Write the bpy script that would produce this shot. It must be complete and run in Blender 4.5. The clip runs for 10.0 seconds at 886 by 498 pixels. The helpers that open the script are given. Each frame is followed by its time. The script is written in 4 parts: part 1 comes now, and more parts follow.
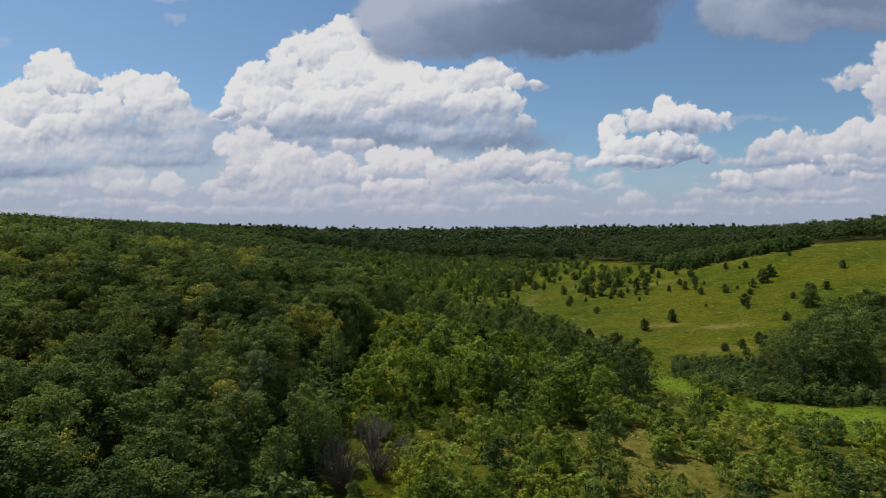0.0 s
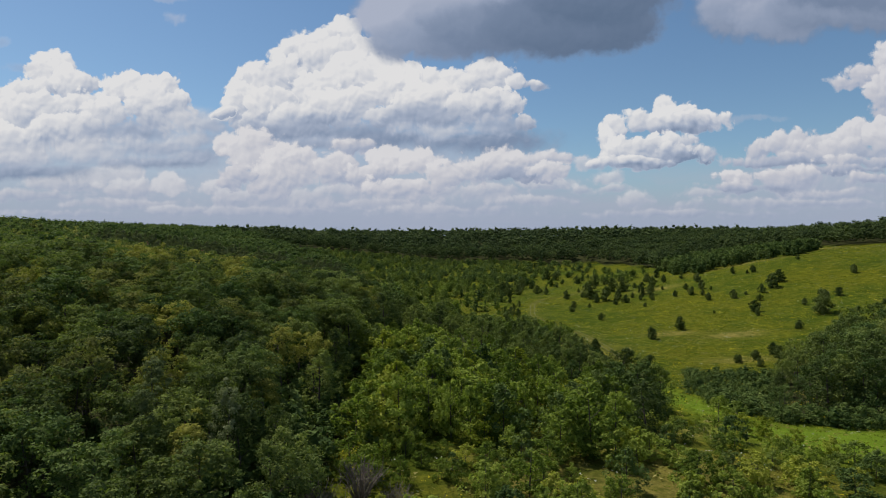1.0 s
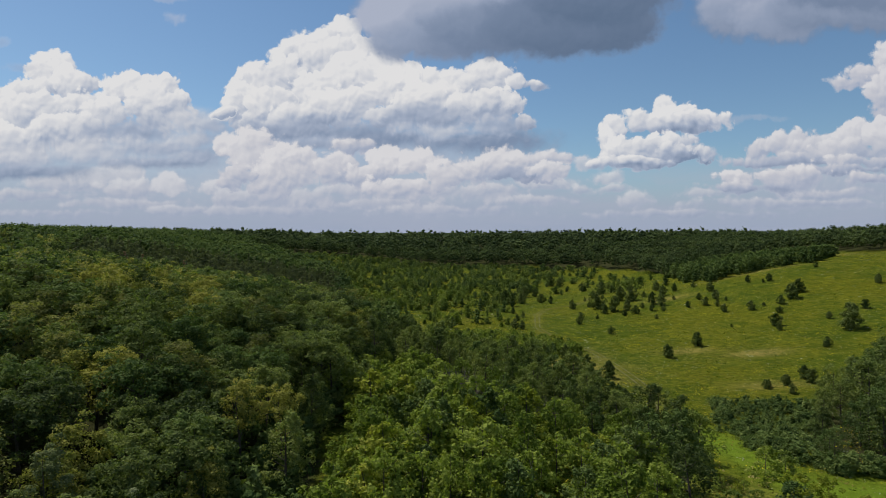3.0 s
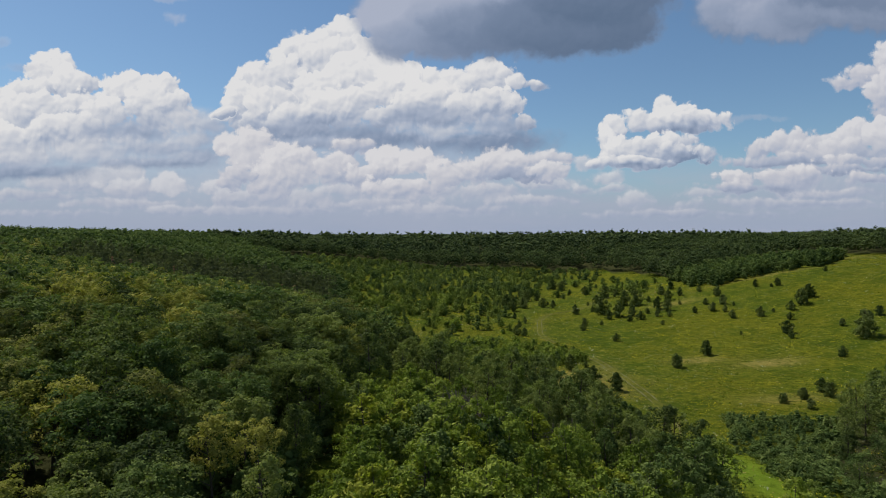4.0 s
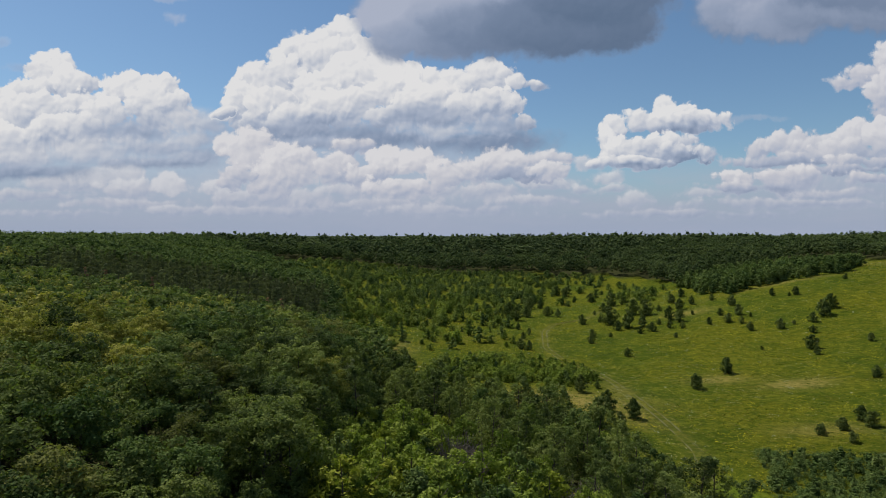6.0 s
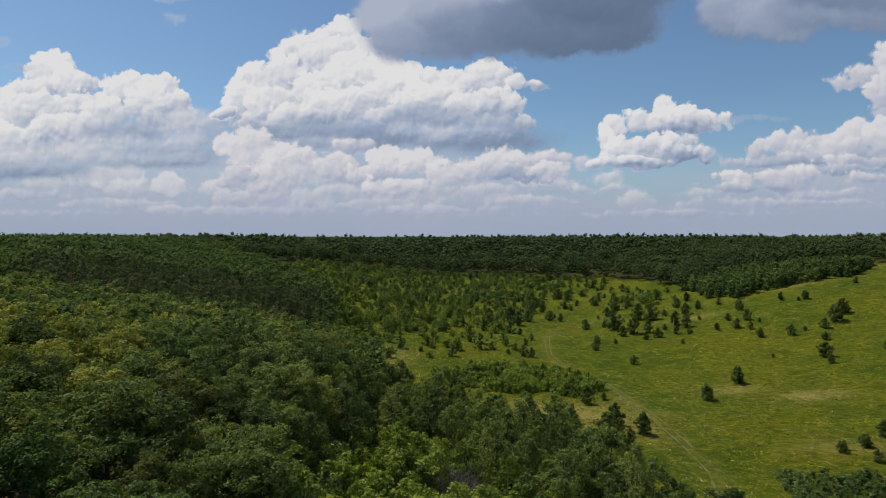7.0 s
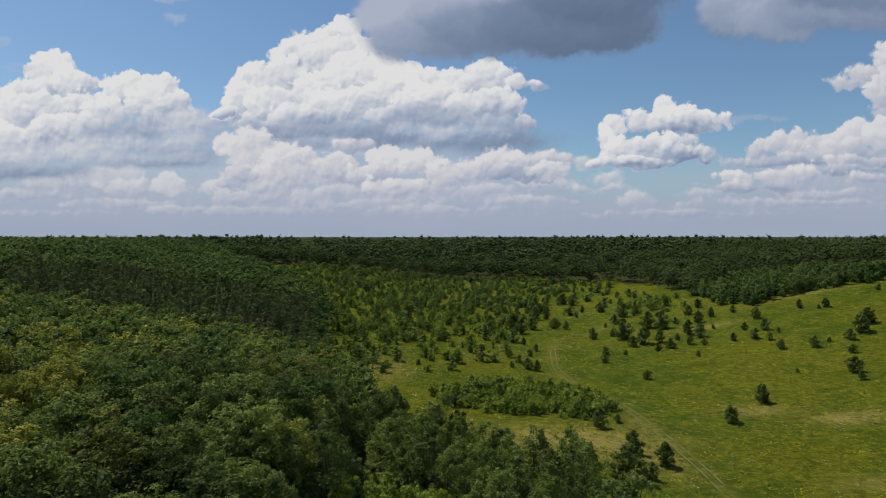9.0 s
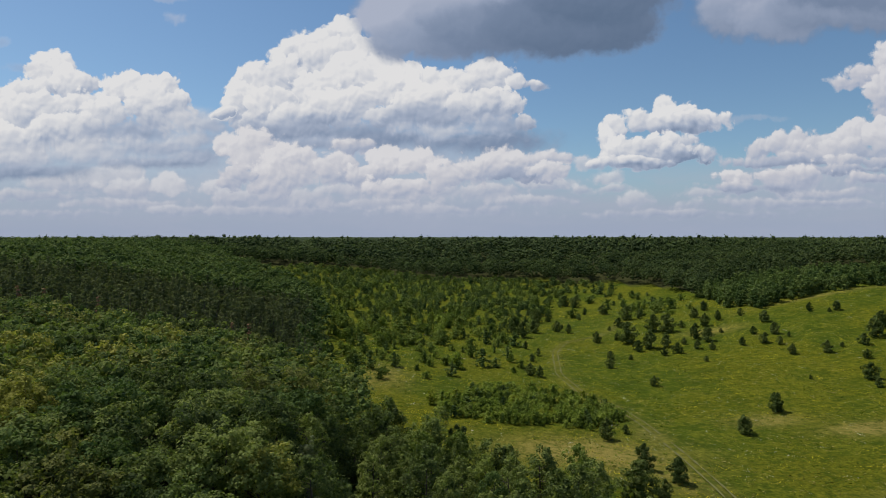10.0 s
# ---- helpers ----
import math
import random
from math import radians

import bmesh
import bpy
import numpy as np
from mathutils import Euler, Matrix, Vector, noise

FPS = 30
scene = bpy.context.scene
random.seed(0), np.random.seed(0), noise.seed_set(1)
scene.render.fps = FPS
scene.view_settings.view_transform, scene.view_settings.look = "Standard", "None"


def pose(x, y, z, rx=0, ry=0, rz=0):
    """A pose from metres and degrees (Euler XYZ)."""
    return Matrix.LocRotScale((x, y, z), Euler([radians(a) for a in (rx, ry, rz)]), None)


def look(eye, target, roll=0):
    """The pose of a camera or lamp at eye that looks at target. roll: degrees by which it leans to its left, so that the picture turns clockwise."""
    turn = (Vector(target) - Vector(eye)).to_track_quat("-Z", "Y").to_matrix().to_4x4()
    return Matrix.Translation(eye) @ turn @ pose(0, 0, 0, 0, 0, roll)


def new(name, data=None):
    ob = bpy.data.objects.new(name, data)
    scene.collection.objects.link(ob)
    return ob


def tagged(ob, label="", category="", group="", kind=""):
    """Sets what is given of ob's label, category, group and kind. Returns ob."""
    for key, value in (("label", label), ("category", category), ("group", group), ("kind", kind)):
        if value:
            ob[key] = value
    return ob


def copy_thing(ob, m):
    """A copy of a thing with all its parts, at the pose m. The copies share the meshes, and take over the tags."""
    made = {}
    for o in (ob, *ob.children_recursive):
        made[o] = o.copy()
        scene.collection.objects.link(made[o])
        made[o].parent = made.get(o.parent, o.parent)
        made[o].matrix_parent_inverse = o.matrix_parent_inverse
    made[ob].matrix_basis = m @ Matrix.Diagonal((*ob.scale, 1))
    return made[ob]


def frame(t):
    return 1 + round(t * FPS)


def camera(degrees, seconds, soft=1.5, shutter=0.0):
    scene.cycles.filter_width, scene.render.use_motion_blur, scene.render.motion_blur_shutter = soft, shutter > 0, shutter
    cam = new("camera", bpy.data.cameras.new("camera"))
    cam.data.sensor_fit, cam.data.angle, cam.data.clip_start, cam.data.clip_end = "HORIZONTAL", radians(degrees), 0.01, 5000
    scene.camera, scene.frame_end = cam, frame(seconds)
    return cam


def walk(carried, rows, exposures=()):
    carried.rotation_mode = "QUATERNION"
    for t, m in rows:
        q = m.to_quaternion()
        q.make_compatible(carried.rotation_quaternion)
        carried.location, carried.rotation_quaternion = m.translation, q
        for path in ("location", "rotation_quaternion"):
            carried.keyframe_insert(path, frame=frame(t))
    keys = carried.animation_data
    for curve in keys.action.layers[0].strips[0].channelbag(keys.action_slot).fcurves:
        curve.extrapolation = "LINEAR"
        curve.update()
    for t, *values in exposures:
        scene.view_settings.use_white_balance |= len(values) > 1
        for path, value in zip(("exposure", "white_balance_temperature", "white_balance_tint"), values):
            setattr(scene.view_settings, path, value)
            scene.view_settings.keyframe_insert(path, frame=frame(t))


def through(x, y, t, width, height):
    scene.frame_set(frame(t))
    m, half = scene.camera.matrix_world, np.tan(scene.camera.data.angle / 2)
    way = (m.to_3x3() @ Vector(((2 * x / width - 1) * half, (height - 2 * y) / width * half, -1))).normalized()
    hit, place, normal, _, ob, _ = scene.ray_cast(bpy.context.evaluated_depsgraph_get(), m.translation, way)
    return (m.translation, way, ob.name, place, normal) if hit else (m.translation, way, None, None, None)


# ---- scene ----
cam = camera(72.5, 10.0, soft=0.65)
PATH = [
    (0, (0.000, 0.000, 32.000), (0.000, 100.000, 29.849), 0),
    (0.5, (0.049, 3.223, 32.706), (0.049, 103.223, 30.555), 0),
    (1, (0.094, 6.437, 33.411), (0.094, 106.437, 31.260), 0),
    (1.5, (0.137, 9.621, 34.101), (0.137, 109.621, 31.950), 0),
    (2, (0.178, 12.761, 34.767), (0.178, 112.761, 32.616), 0),
    (2.5, (0.219, 15.858, 35.408), (0.219, 115.858, 33.257), 0),
    (4, (0.377, 25.051, 37.272), (0.377, 125.051, 35.121), 0),
    (4.5, (0.431, 28.079, 37.860), (0.431, 128.079, 35.709), 0),
    (5, (0.479, 31.070, 38.418), (0.479, 131.070, 36.267), 0),
    (5.5, (0.521, 34.026, 38.948), (0.521, 134.026, 36.797), 0),
    (7, (0.639, 42.805, 40.465), (0.639, 142.805, 38.314), 0),
    (7.5, (0.686, 45.709, 40.926), (0.686, 145.709, 38.775), 0),
    (8, (0.741, 48.597, 41.326), (0.741, 148.597, 39.175), 0),
    (8.5, (0.808, 51.465, 41.642), (0.808, 151.465, 39.491), 0),
    (9, (0.887, 54.313, 41.867), (0.887, 154.313, 39.716), 0),
    (9.5, (0.970, 57.154, 42.027), (0.970, 157.154, 39.876), 0),
    (10, (1.052, 60.000, 42.164), (1.052, 160.000, 40.013), 0),
]
walk(cam, [(t, look(eye, target, roll)) for t, eye, target, roll in PATH])

# ---- sun, sky and clouds ----
SUN_FROM = Vector((-0.44, 0.29, 0.85)).normalized()
sun = new("sun", bpy.data.lights.new("sun", "SUN"))
sun.data.energy, sun.data.angle, sun.data.color = 4.2, radians(0.6), (1.0, 0.95, 0.86)
sun.matrix_world = look(SUN_FROM * 900, (0, 0, 0))

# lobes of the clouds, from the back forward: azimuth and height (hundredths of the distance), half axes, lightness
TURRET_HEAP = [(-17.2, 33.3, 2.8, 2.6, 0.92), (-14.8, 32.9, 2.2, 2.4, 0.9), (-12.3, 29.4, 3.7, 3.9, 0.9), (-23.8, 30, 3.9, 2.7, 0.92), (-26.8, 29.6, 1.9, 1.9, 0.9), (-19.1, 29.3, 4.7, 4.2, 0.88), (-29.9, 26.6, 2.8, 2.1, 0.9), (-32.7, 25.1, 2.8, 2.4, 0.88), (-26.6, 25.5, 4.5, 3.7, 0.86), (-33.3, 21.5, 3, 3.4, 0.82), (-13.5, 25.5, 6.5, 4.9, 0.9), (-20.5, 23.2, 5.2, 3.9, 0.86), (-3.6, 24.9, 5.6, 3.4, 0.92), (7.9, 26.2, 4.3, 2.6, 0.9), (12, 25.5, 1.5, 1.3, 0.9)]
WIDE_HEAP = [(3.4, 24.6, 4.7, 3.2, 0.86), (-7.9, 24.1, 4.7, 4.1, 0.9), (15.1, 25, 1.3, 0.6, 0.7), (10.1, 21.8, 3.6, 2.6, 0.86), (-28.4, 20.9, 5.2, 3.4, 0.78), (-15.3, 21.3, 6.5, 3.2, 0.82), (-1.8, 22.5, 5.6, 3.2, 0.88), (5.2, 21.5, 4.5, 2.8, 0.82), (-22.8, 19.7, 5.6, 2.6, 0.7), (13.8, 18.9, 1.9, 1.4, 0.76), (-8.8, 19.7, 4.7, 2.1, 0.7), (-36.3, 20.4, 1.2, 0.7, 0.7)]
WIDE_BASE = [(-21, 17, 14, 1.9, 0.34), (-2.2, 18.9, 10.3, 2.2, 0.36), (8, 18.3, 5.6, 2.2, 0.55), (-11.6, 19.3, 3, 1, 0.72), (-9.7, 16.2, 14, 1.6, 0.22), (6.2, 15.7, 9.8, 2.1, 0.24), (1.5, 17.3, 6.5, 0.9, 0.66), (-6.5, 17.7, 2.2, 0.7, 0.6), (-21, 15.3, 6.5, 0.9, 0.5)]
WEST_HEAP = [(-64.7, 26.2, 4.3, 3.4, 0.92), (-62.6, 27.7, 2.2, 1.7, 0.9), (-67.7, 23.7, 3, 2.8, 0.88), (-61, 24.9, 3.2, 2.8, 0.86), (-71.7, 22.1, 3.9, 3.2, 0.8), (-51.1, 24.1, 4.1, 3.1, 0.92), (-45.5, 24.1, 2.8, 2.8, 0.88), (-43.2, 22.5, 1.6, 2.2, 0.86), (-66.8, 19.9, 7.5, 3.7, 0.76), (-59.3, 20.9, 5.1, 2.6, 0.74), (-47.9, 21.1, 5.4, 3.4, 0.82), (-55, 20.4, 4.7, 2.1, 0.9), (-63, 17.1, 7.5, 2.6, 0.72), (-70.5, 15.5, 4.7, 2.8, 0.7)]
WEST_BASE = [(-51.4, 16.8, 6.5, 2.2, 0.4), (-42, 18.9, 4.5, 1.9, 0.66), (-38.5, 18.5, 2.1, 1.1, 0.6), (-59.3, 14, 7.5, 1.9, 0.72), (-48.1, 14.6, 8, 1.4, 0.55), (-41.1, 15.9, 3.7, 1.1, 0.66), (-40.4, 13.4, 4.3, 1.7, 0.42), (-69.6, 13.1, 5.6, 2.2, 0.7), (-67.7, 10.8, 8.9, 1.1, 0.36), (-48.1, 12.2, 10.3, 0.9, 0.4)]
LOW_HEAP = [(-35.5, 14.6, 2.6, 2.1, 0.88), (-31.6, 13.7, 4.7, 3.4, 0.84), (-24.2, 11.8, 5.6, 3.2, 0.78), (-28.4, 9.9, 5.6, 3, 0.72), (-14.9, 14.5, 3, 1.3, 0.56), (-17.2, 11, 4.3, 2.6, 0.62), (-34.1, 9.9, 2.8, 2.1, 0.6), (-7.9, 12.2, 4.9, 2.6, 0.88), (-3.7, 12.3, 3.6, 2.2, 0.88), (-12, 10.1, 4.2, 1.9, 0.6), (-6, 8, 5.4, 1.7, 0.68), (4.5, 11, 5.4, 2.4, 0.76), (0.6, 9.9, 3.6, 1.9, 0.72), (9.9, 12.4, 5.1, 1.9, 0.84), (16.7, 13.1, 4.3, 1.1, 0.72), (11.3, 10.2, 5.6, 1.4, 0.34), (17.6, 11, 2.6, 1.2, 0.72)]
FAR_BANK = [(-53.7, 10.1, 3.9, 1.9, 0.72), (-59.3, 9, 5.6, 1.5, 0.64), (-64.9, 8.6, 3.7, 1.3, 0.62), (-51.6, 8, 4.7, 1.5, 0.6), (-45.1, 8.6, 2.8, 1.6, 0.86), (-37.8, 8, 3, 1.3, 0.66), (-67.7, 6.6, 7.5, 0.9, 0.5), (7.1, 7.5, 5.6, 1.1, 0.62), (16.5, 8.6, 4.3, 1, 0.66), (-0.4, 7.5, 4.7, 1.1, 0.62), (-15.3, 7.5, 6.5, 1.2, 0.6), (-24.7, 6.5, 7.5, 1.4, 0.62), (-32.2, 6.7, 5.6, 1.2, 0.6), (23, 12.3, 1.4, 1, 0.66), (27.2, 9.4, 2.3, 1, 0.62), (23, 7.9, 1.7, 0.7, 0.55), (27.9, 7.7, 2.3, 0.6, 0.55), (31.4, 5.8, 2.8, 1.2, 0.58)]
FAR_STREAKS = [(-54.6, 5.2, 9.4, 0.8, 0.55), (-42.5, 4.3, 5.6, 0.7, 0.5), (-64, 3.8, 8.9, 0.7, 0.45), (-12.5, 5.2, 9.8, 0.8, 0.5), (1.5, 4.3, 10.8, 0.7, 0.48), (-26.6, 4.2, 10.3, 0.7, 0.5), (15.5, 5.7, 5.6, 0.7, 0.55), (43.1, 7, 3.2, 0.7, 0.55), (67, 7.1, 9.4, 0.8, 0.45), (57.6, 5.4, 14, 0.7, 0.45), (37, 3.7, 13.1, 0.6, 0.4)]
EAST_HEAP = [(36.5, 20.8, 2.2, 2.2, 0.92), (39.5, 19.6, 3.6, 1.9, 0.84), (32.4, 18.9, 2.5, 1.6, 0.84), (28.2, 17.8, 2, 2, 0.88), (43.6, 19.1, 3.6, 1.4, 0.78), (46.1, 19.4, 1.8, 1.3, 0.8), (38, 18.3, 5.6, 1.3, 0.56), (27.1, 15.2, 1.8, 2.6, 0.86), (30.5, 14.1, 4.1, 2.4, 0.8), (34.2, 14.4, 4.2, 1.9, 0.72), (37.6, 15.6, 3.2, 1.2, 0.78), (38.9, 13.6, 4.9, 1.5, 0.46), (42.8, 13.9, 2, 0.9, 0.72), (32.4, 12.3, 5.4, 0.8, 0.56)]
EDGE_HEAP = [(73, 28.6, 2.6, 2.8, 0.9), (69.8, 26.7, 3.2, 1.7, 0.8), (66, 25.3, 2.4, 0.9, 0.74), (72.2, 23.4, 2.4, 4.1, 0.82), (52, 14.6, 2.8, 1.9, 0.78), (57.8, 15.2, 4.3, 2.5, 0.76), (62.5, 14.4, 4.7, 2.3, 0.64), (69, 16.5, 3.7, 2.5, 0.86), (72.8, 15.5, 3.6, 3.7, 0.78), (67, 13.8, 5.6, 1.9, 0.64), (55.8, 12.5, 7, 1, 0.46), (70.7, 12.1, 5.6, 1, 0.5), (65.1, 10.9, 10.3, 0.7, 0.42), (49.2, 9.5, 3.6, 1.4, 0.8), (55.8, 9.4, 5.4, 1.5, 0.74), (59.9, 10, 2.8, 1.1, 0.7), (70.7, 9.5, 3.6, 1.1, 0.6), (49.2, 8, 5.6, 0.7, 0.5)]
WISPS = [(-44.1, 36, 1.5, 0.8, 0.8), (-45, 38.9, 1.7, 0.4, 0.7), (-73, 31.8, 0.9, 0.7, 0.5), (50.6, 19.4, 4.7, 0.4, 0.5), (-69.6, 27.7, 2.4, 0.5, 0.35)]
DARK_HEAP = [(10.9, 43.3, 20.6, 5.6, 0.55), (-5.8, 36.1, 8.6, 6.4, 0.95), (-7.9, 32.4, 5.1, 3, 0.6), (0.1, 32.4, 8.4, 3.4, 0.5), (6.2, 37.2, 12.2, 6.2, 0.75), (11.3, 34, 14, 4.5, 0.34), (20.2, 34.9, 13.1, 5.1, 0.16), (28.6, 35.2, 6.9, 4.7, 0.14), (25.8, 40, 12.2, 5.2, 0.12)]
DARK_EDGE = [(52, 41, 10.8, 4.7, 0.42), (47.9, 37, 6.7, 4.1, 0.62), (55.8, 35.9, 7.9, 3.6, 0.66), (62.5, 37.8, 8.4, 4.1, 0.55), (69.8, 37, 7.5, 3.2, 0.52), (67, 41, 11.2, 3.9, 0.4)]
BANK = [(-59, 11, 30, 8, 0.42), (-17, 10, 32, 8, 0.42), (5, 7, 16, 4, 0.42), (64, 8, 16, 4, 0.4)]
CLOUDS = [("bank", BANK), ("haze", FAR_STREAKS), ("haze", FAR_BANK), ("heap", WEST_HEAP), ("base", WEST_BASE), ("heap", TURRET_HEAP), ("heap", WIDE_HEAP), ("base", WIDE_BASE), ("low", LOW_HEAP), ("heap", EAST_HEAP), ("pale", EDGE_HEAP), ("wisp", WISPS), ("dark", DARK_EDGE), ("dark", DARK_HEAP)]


def sky_world():
    """Clear sky with heaps of cumulus: each cloud a union of rounded lobes, roughened by billows and shaded from its base to its top."""
    world = bpy.data.worlds.new("sky")
    scene.world = world
    world.use_nodes = True
    nt = world.node_tree
    nt.nodes.clear()

    def node(kind, **sets):
        n = nt.nodes.new(kind)
        for key, value in sets.items():
            if key == "op":
                n.operation = value
            elif key == "dims":
                n.noise_dimensions = value
            elif key == "vdims":
                n.voronoi_dimensions = value
            else:
                n.inputs[key].default_value = value
        return n

    def plug(n, k, value):
        if isinstance(value, bpy.types.NodeSocket):
            nt.links.new(value, n.inputs[k])
        elif value is not None:
            n.inputs[k].default_value = value

    def calc(op, a, b=None, c=None):
        n = node("ShaderNodeMath", op=op)
        for k, value in enumerate((a, b, c)):
            plug(n, k, value)
        return n.outputs[0]

    def vec(op, a, b=None, c=None):
        n = node("ShaderNodeVectorMath", op=op)
        for k, value in enumerate((a, b, c)):
            plug(n, k, value)
        return n.outputs["Value"] if op in ("LENGTH", "DOT_PRODUCT") else n.outputs[0]

    def mix(f, a, b):
        n = nt.nodes.new("ShaderNodeMix")
        n.data_type = "RGBA"
        plug(n, 0, f), plug(n, 6, a), plug(n, 7, b)
        return n.outputs[2]

    def mix_value(f, a, b):
        n = nt.nodes.new("ShaderNodeMix")
        plug(n, 0, f), plug(n, 2, a), plug(n, 3, b)
        return n.outputs[0]

    def step(x, low, high, to_low=0.0, to_high=1.0):
        n = nt.nodes.new("ShaderNodeMapRange")
        n.interpolation_type, n.clamp = "SMOOTHSTEP", False
        for k, value in enumerate((x, low, high, to_low, to_high)):
            plug(n, k, value)
        return n.outputs[0]

    sky = nt.nodes.new("ShaderNodeTexSky")
    sky.sky_type, sky.sun_disc = "NISHITA", False
    sky.sun_elevation = math.asin(SUN_FROM.z)
    sky.sun_rotation = math.atan2(SUN_FROM.x, SUN_FROM.y)
    sky.air_density, sky.dust_density, sky.ozone_density = 1.0, 0.6, 1.5
    blue = vec("MULTIPLY", sky.outputs[0], (SKY_TINT[0] * SKY, SKY_TINT[1] * SKY, SKY_TINT[2] * SKY))

    way = node("ShaderNodeTexCoord").outputs["Generated"]
    xyz = nt.nodes.new("ShaderNodeSeparateXYZ")
    nt.links.new(way, xyz.inputs[0])
    x, y, z = xyz.outputs
    ahead = calc("MAXIMUM", y, 0.05)
    u = calc("MULTIPLY", calc("DIVIDE", x, ahead), 100.0)
    v = calc("MULTIPLY", calc("DIVIDE", z, ahead), 100.0)
    flat = nt.nodes.new("ShaderNodeCombineXYZ")
    plug(flat, 0, u), plug(flat, 1, v)
    p = flat.outputs[0]

    def billow(at, detail):
        small = nt.nodes.new("ShaderNodeTexVoronoi")
        small.feature, small.voronoi_dimensions, small.normalize = "SMOOTH_F1", "2D", True
        for key, value in (("Scale", 0.42), ("Detail", detail), ("Roughness", 0.45), ("Lacunarity", 2.2), ("Smoothness", 0.35)):
            small.inputs[key].default_value = value
        nt.links.new(at, small.inputs["Vector"])
        soft = node("ShaderNodeTexNoise", dims="2D", Scale=0.13, Detail=6.0, Roughness=0.55)
        nt.links.new(at, soft.inputs["Vector"])
        return calc("ADD", calc("MULTIPLY", small.outputs[0], 0.9), calc("MULTIPLY", calc("SUBTRACT", soft.outputs[0], 0.5), -0.9))

    warp = node("ShaderNodeTexNoise", dims="2D", Scale=0.16, Detail=4.0, Roughness=0.5)
    nt.links.new(p, warp.inputs["Vector"])
    q = vec("ADD", p, vec("MULTIPLY", vec("SUBTRACT", warp.outputs["Color"], (0.5, 0.5, 0.5)), (2.6, 2.0, 0)))
    here = billow(q, 3.0)
    relief = calc("SUBTRACT", billow(vec("ADD", q, (-0.3, 0.5, 0)), 0.7), billow(q, 0.7))
    wide = node("ShaderNodeTexNoise", dims="2D", Scale=0.055, Detail=5.0, Roughness=0.55)
    nt.links.new(vec("MULTIPLY", q, (0.55, 1.5, 0)), wide.inputs["Vector"])

    # pale veil of moist air towards the horizon
    air = mix(step(v, -1.0, 14.0), HAZE, blue)
    streak = node("ShaderNodeTexNoise", dims="2D", Scale=0.09, Detail=6.0, Roughness=0.6)
    nt.links.new(vec("MULTIPLY", q, (0.35, 1.8, 0)), streak.inputs["Vector"])
    veil = calc("MULTIPLY", step(streak.outputs[0], 0.4, 0.7), step(v, 16.0, 4.0, 0.0, 0.5))
    colour = mix(veil, air, (0.41, 0.43, 0.52, 1))

    looks = {  # tones, softness of the rim, billows of the rim, billows within, fall of light over a lobe, lift, cover
        "bank": (MILKY, 3.0, 2.0, 0.2, 0.10, -0.04, 0.65),
        "heap": (SUNLIT, 0.34, 6.5, 1.0, 0.46, -0.15, 0.985),
        "base": (SUNLIT, 1.5, 3.5, 0.45, 0.16, -0.15, 0.92),
        "low": (MILKY, 0.42, 6.0, 0.85, 0.38, -0.06, 0.92),
        "pale": (MILKY, 0.4, 6.0, 0.7, 0.38, -0.16, 0.92),
        "haze": (MILKY, 0.5, 5.0, 0.7, 0.34, 0.03, 0.7),
        "wisp": (MILKY, 1.2, 6.0, 0.4, 0.1, -0.05, 0.3),
        "dark": (LEADEN, 1.1, 3.0, 0.12, 0.2, 0.06, 0.98),
    }
    curled = vec("ADD", q, vec("MULTIPLY", vec("SUBTRACT", here, (0.42, 0.42, 0.42)), (0.3, -0.4, 0)))
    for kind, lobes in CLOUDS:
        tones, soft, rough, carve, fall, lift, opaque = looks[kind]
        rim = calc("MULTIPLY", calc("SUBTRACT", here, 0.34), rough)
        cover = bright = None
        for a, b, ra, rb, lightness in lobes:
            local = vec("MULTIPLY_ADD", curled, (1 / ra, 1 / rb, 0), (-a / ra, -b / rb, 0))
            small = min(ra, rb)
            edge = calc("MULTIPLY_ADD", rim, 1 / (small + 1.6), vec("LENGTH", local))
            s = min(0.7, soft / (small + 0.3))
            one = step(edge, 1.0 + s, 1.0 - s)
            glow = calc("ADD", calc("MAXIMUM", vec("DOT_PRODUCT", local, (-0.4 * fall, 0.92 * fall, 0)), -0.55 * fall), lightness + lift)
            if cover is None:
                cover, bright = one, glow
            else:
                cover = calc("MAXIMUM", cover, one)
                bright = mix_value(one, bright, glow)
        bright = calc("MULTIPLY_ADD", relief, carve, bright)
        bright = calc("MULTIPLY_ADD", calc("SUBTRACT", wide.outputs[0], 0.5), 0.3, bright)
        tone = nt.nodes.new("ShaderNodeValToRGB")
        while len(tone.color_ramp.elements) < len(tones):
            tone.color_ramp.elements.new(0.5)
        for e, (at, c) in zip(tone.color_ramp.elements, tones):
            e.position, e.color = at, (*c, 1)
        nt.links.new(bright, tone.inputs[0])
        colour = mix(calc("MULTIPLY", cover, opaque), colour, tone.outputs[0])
    # moist air in front of the low clouds
    colour = mix(step(v, -1.0, 11.0, 0.6, 0.0), colour, HAZE)

    # beside and behind: scattered heaps of the same kind
    round_about = node("ShaderNodeTexNoise", Scale=3.2, Detail=6.0, Roughness=0.55)
    nt.links.new(vec("MULTIPLY", way, (1, 1, 2.2)), round_about.inputs["Vector"])
    other = mix(step(round_about.outputs[0], 0.5, 0.62, 0.0, 0.9), blue, (0.58, 0.6, 0.64, 1))
    out = mix(step(y, 0.35, 0.6), other, colour)
    back = node("ShaderNodeBackground", Strength=1.0)
    nt.links.new(out, back.inputs[0])
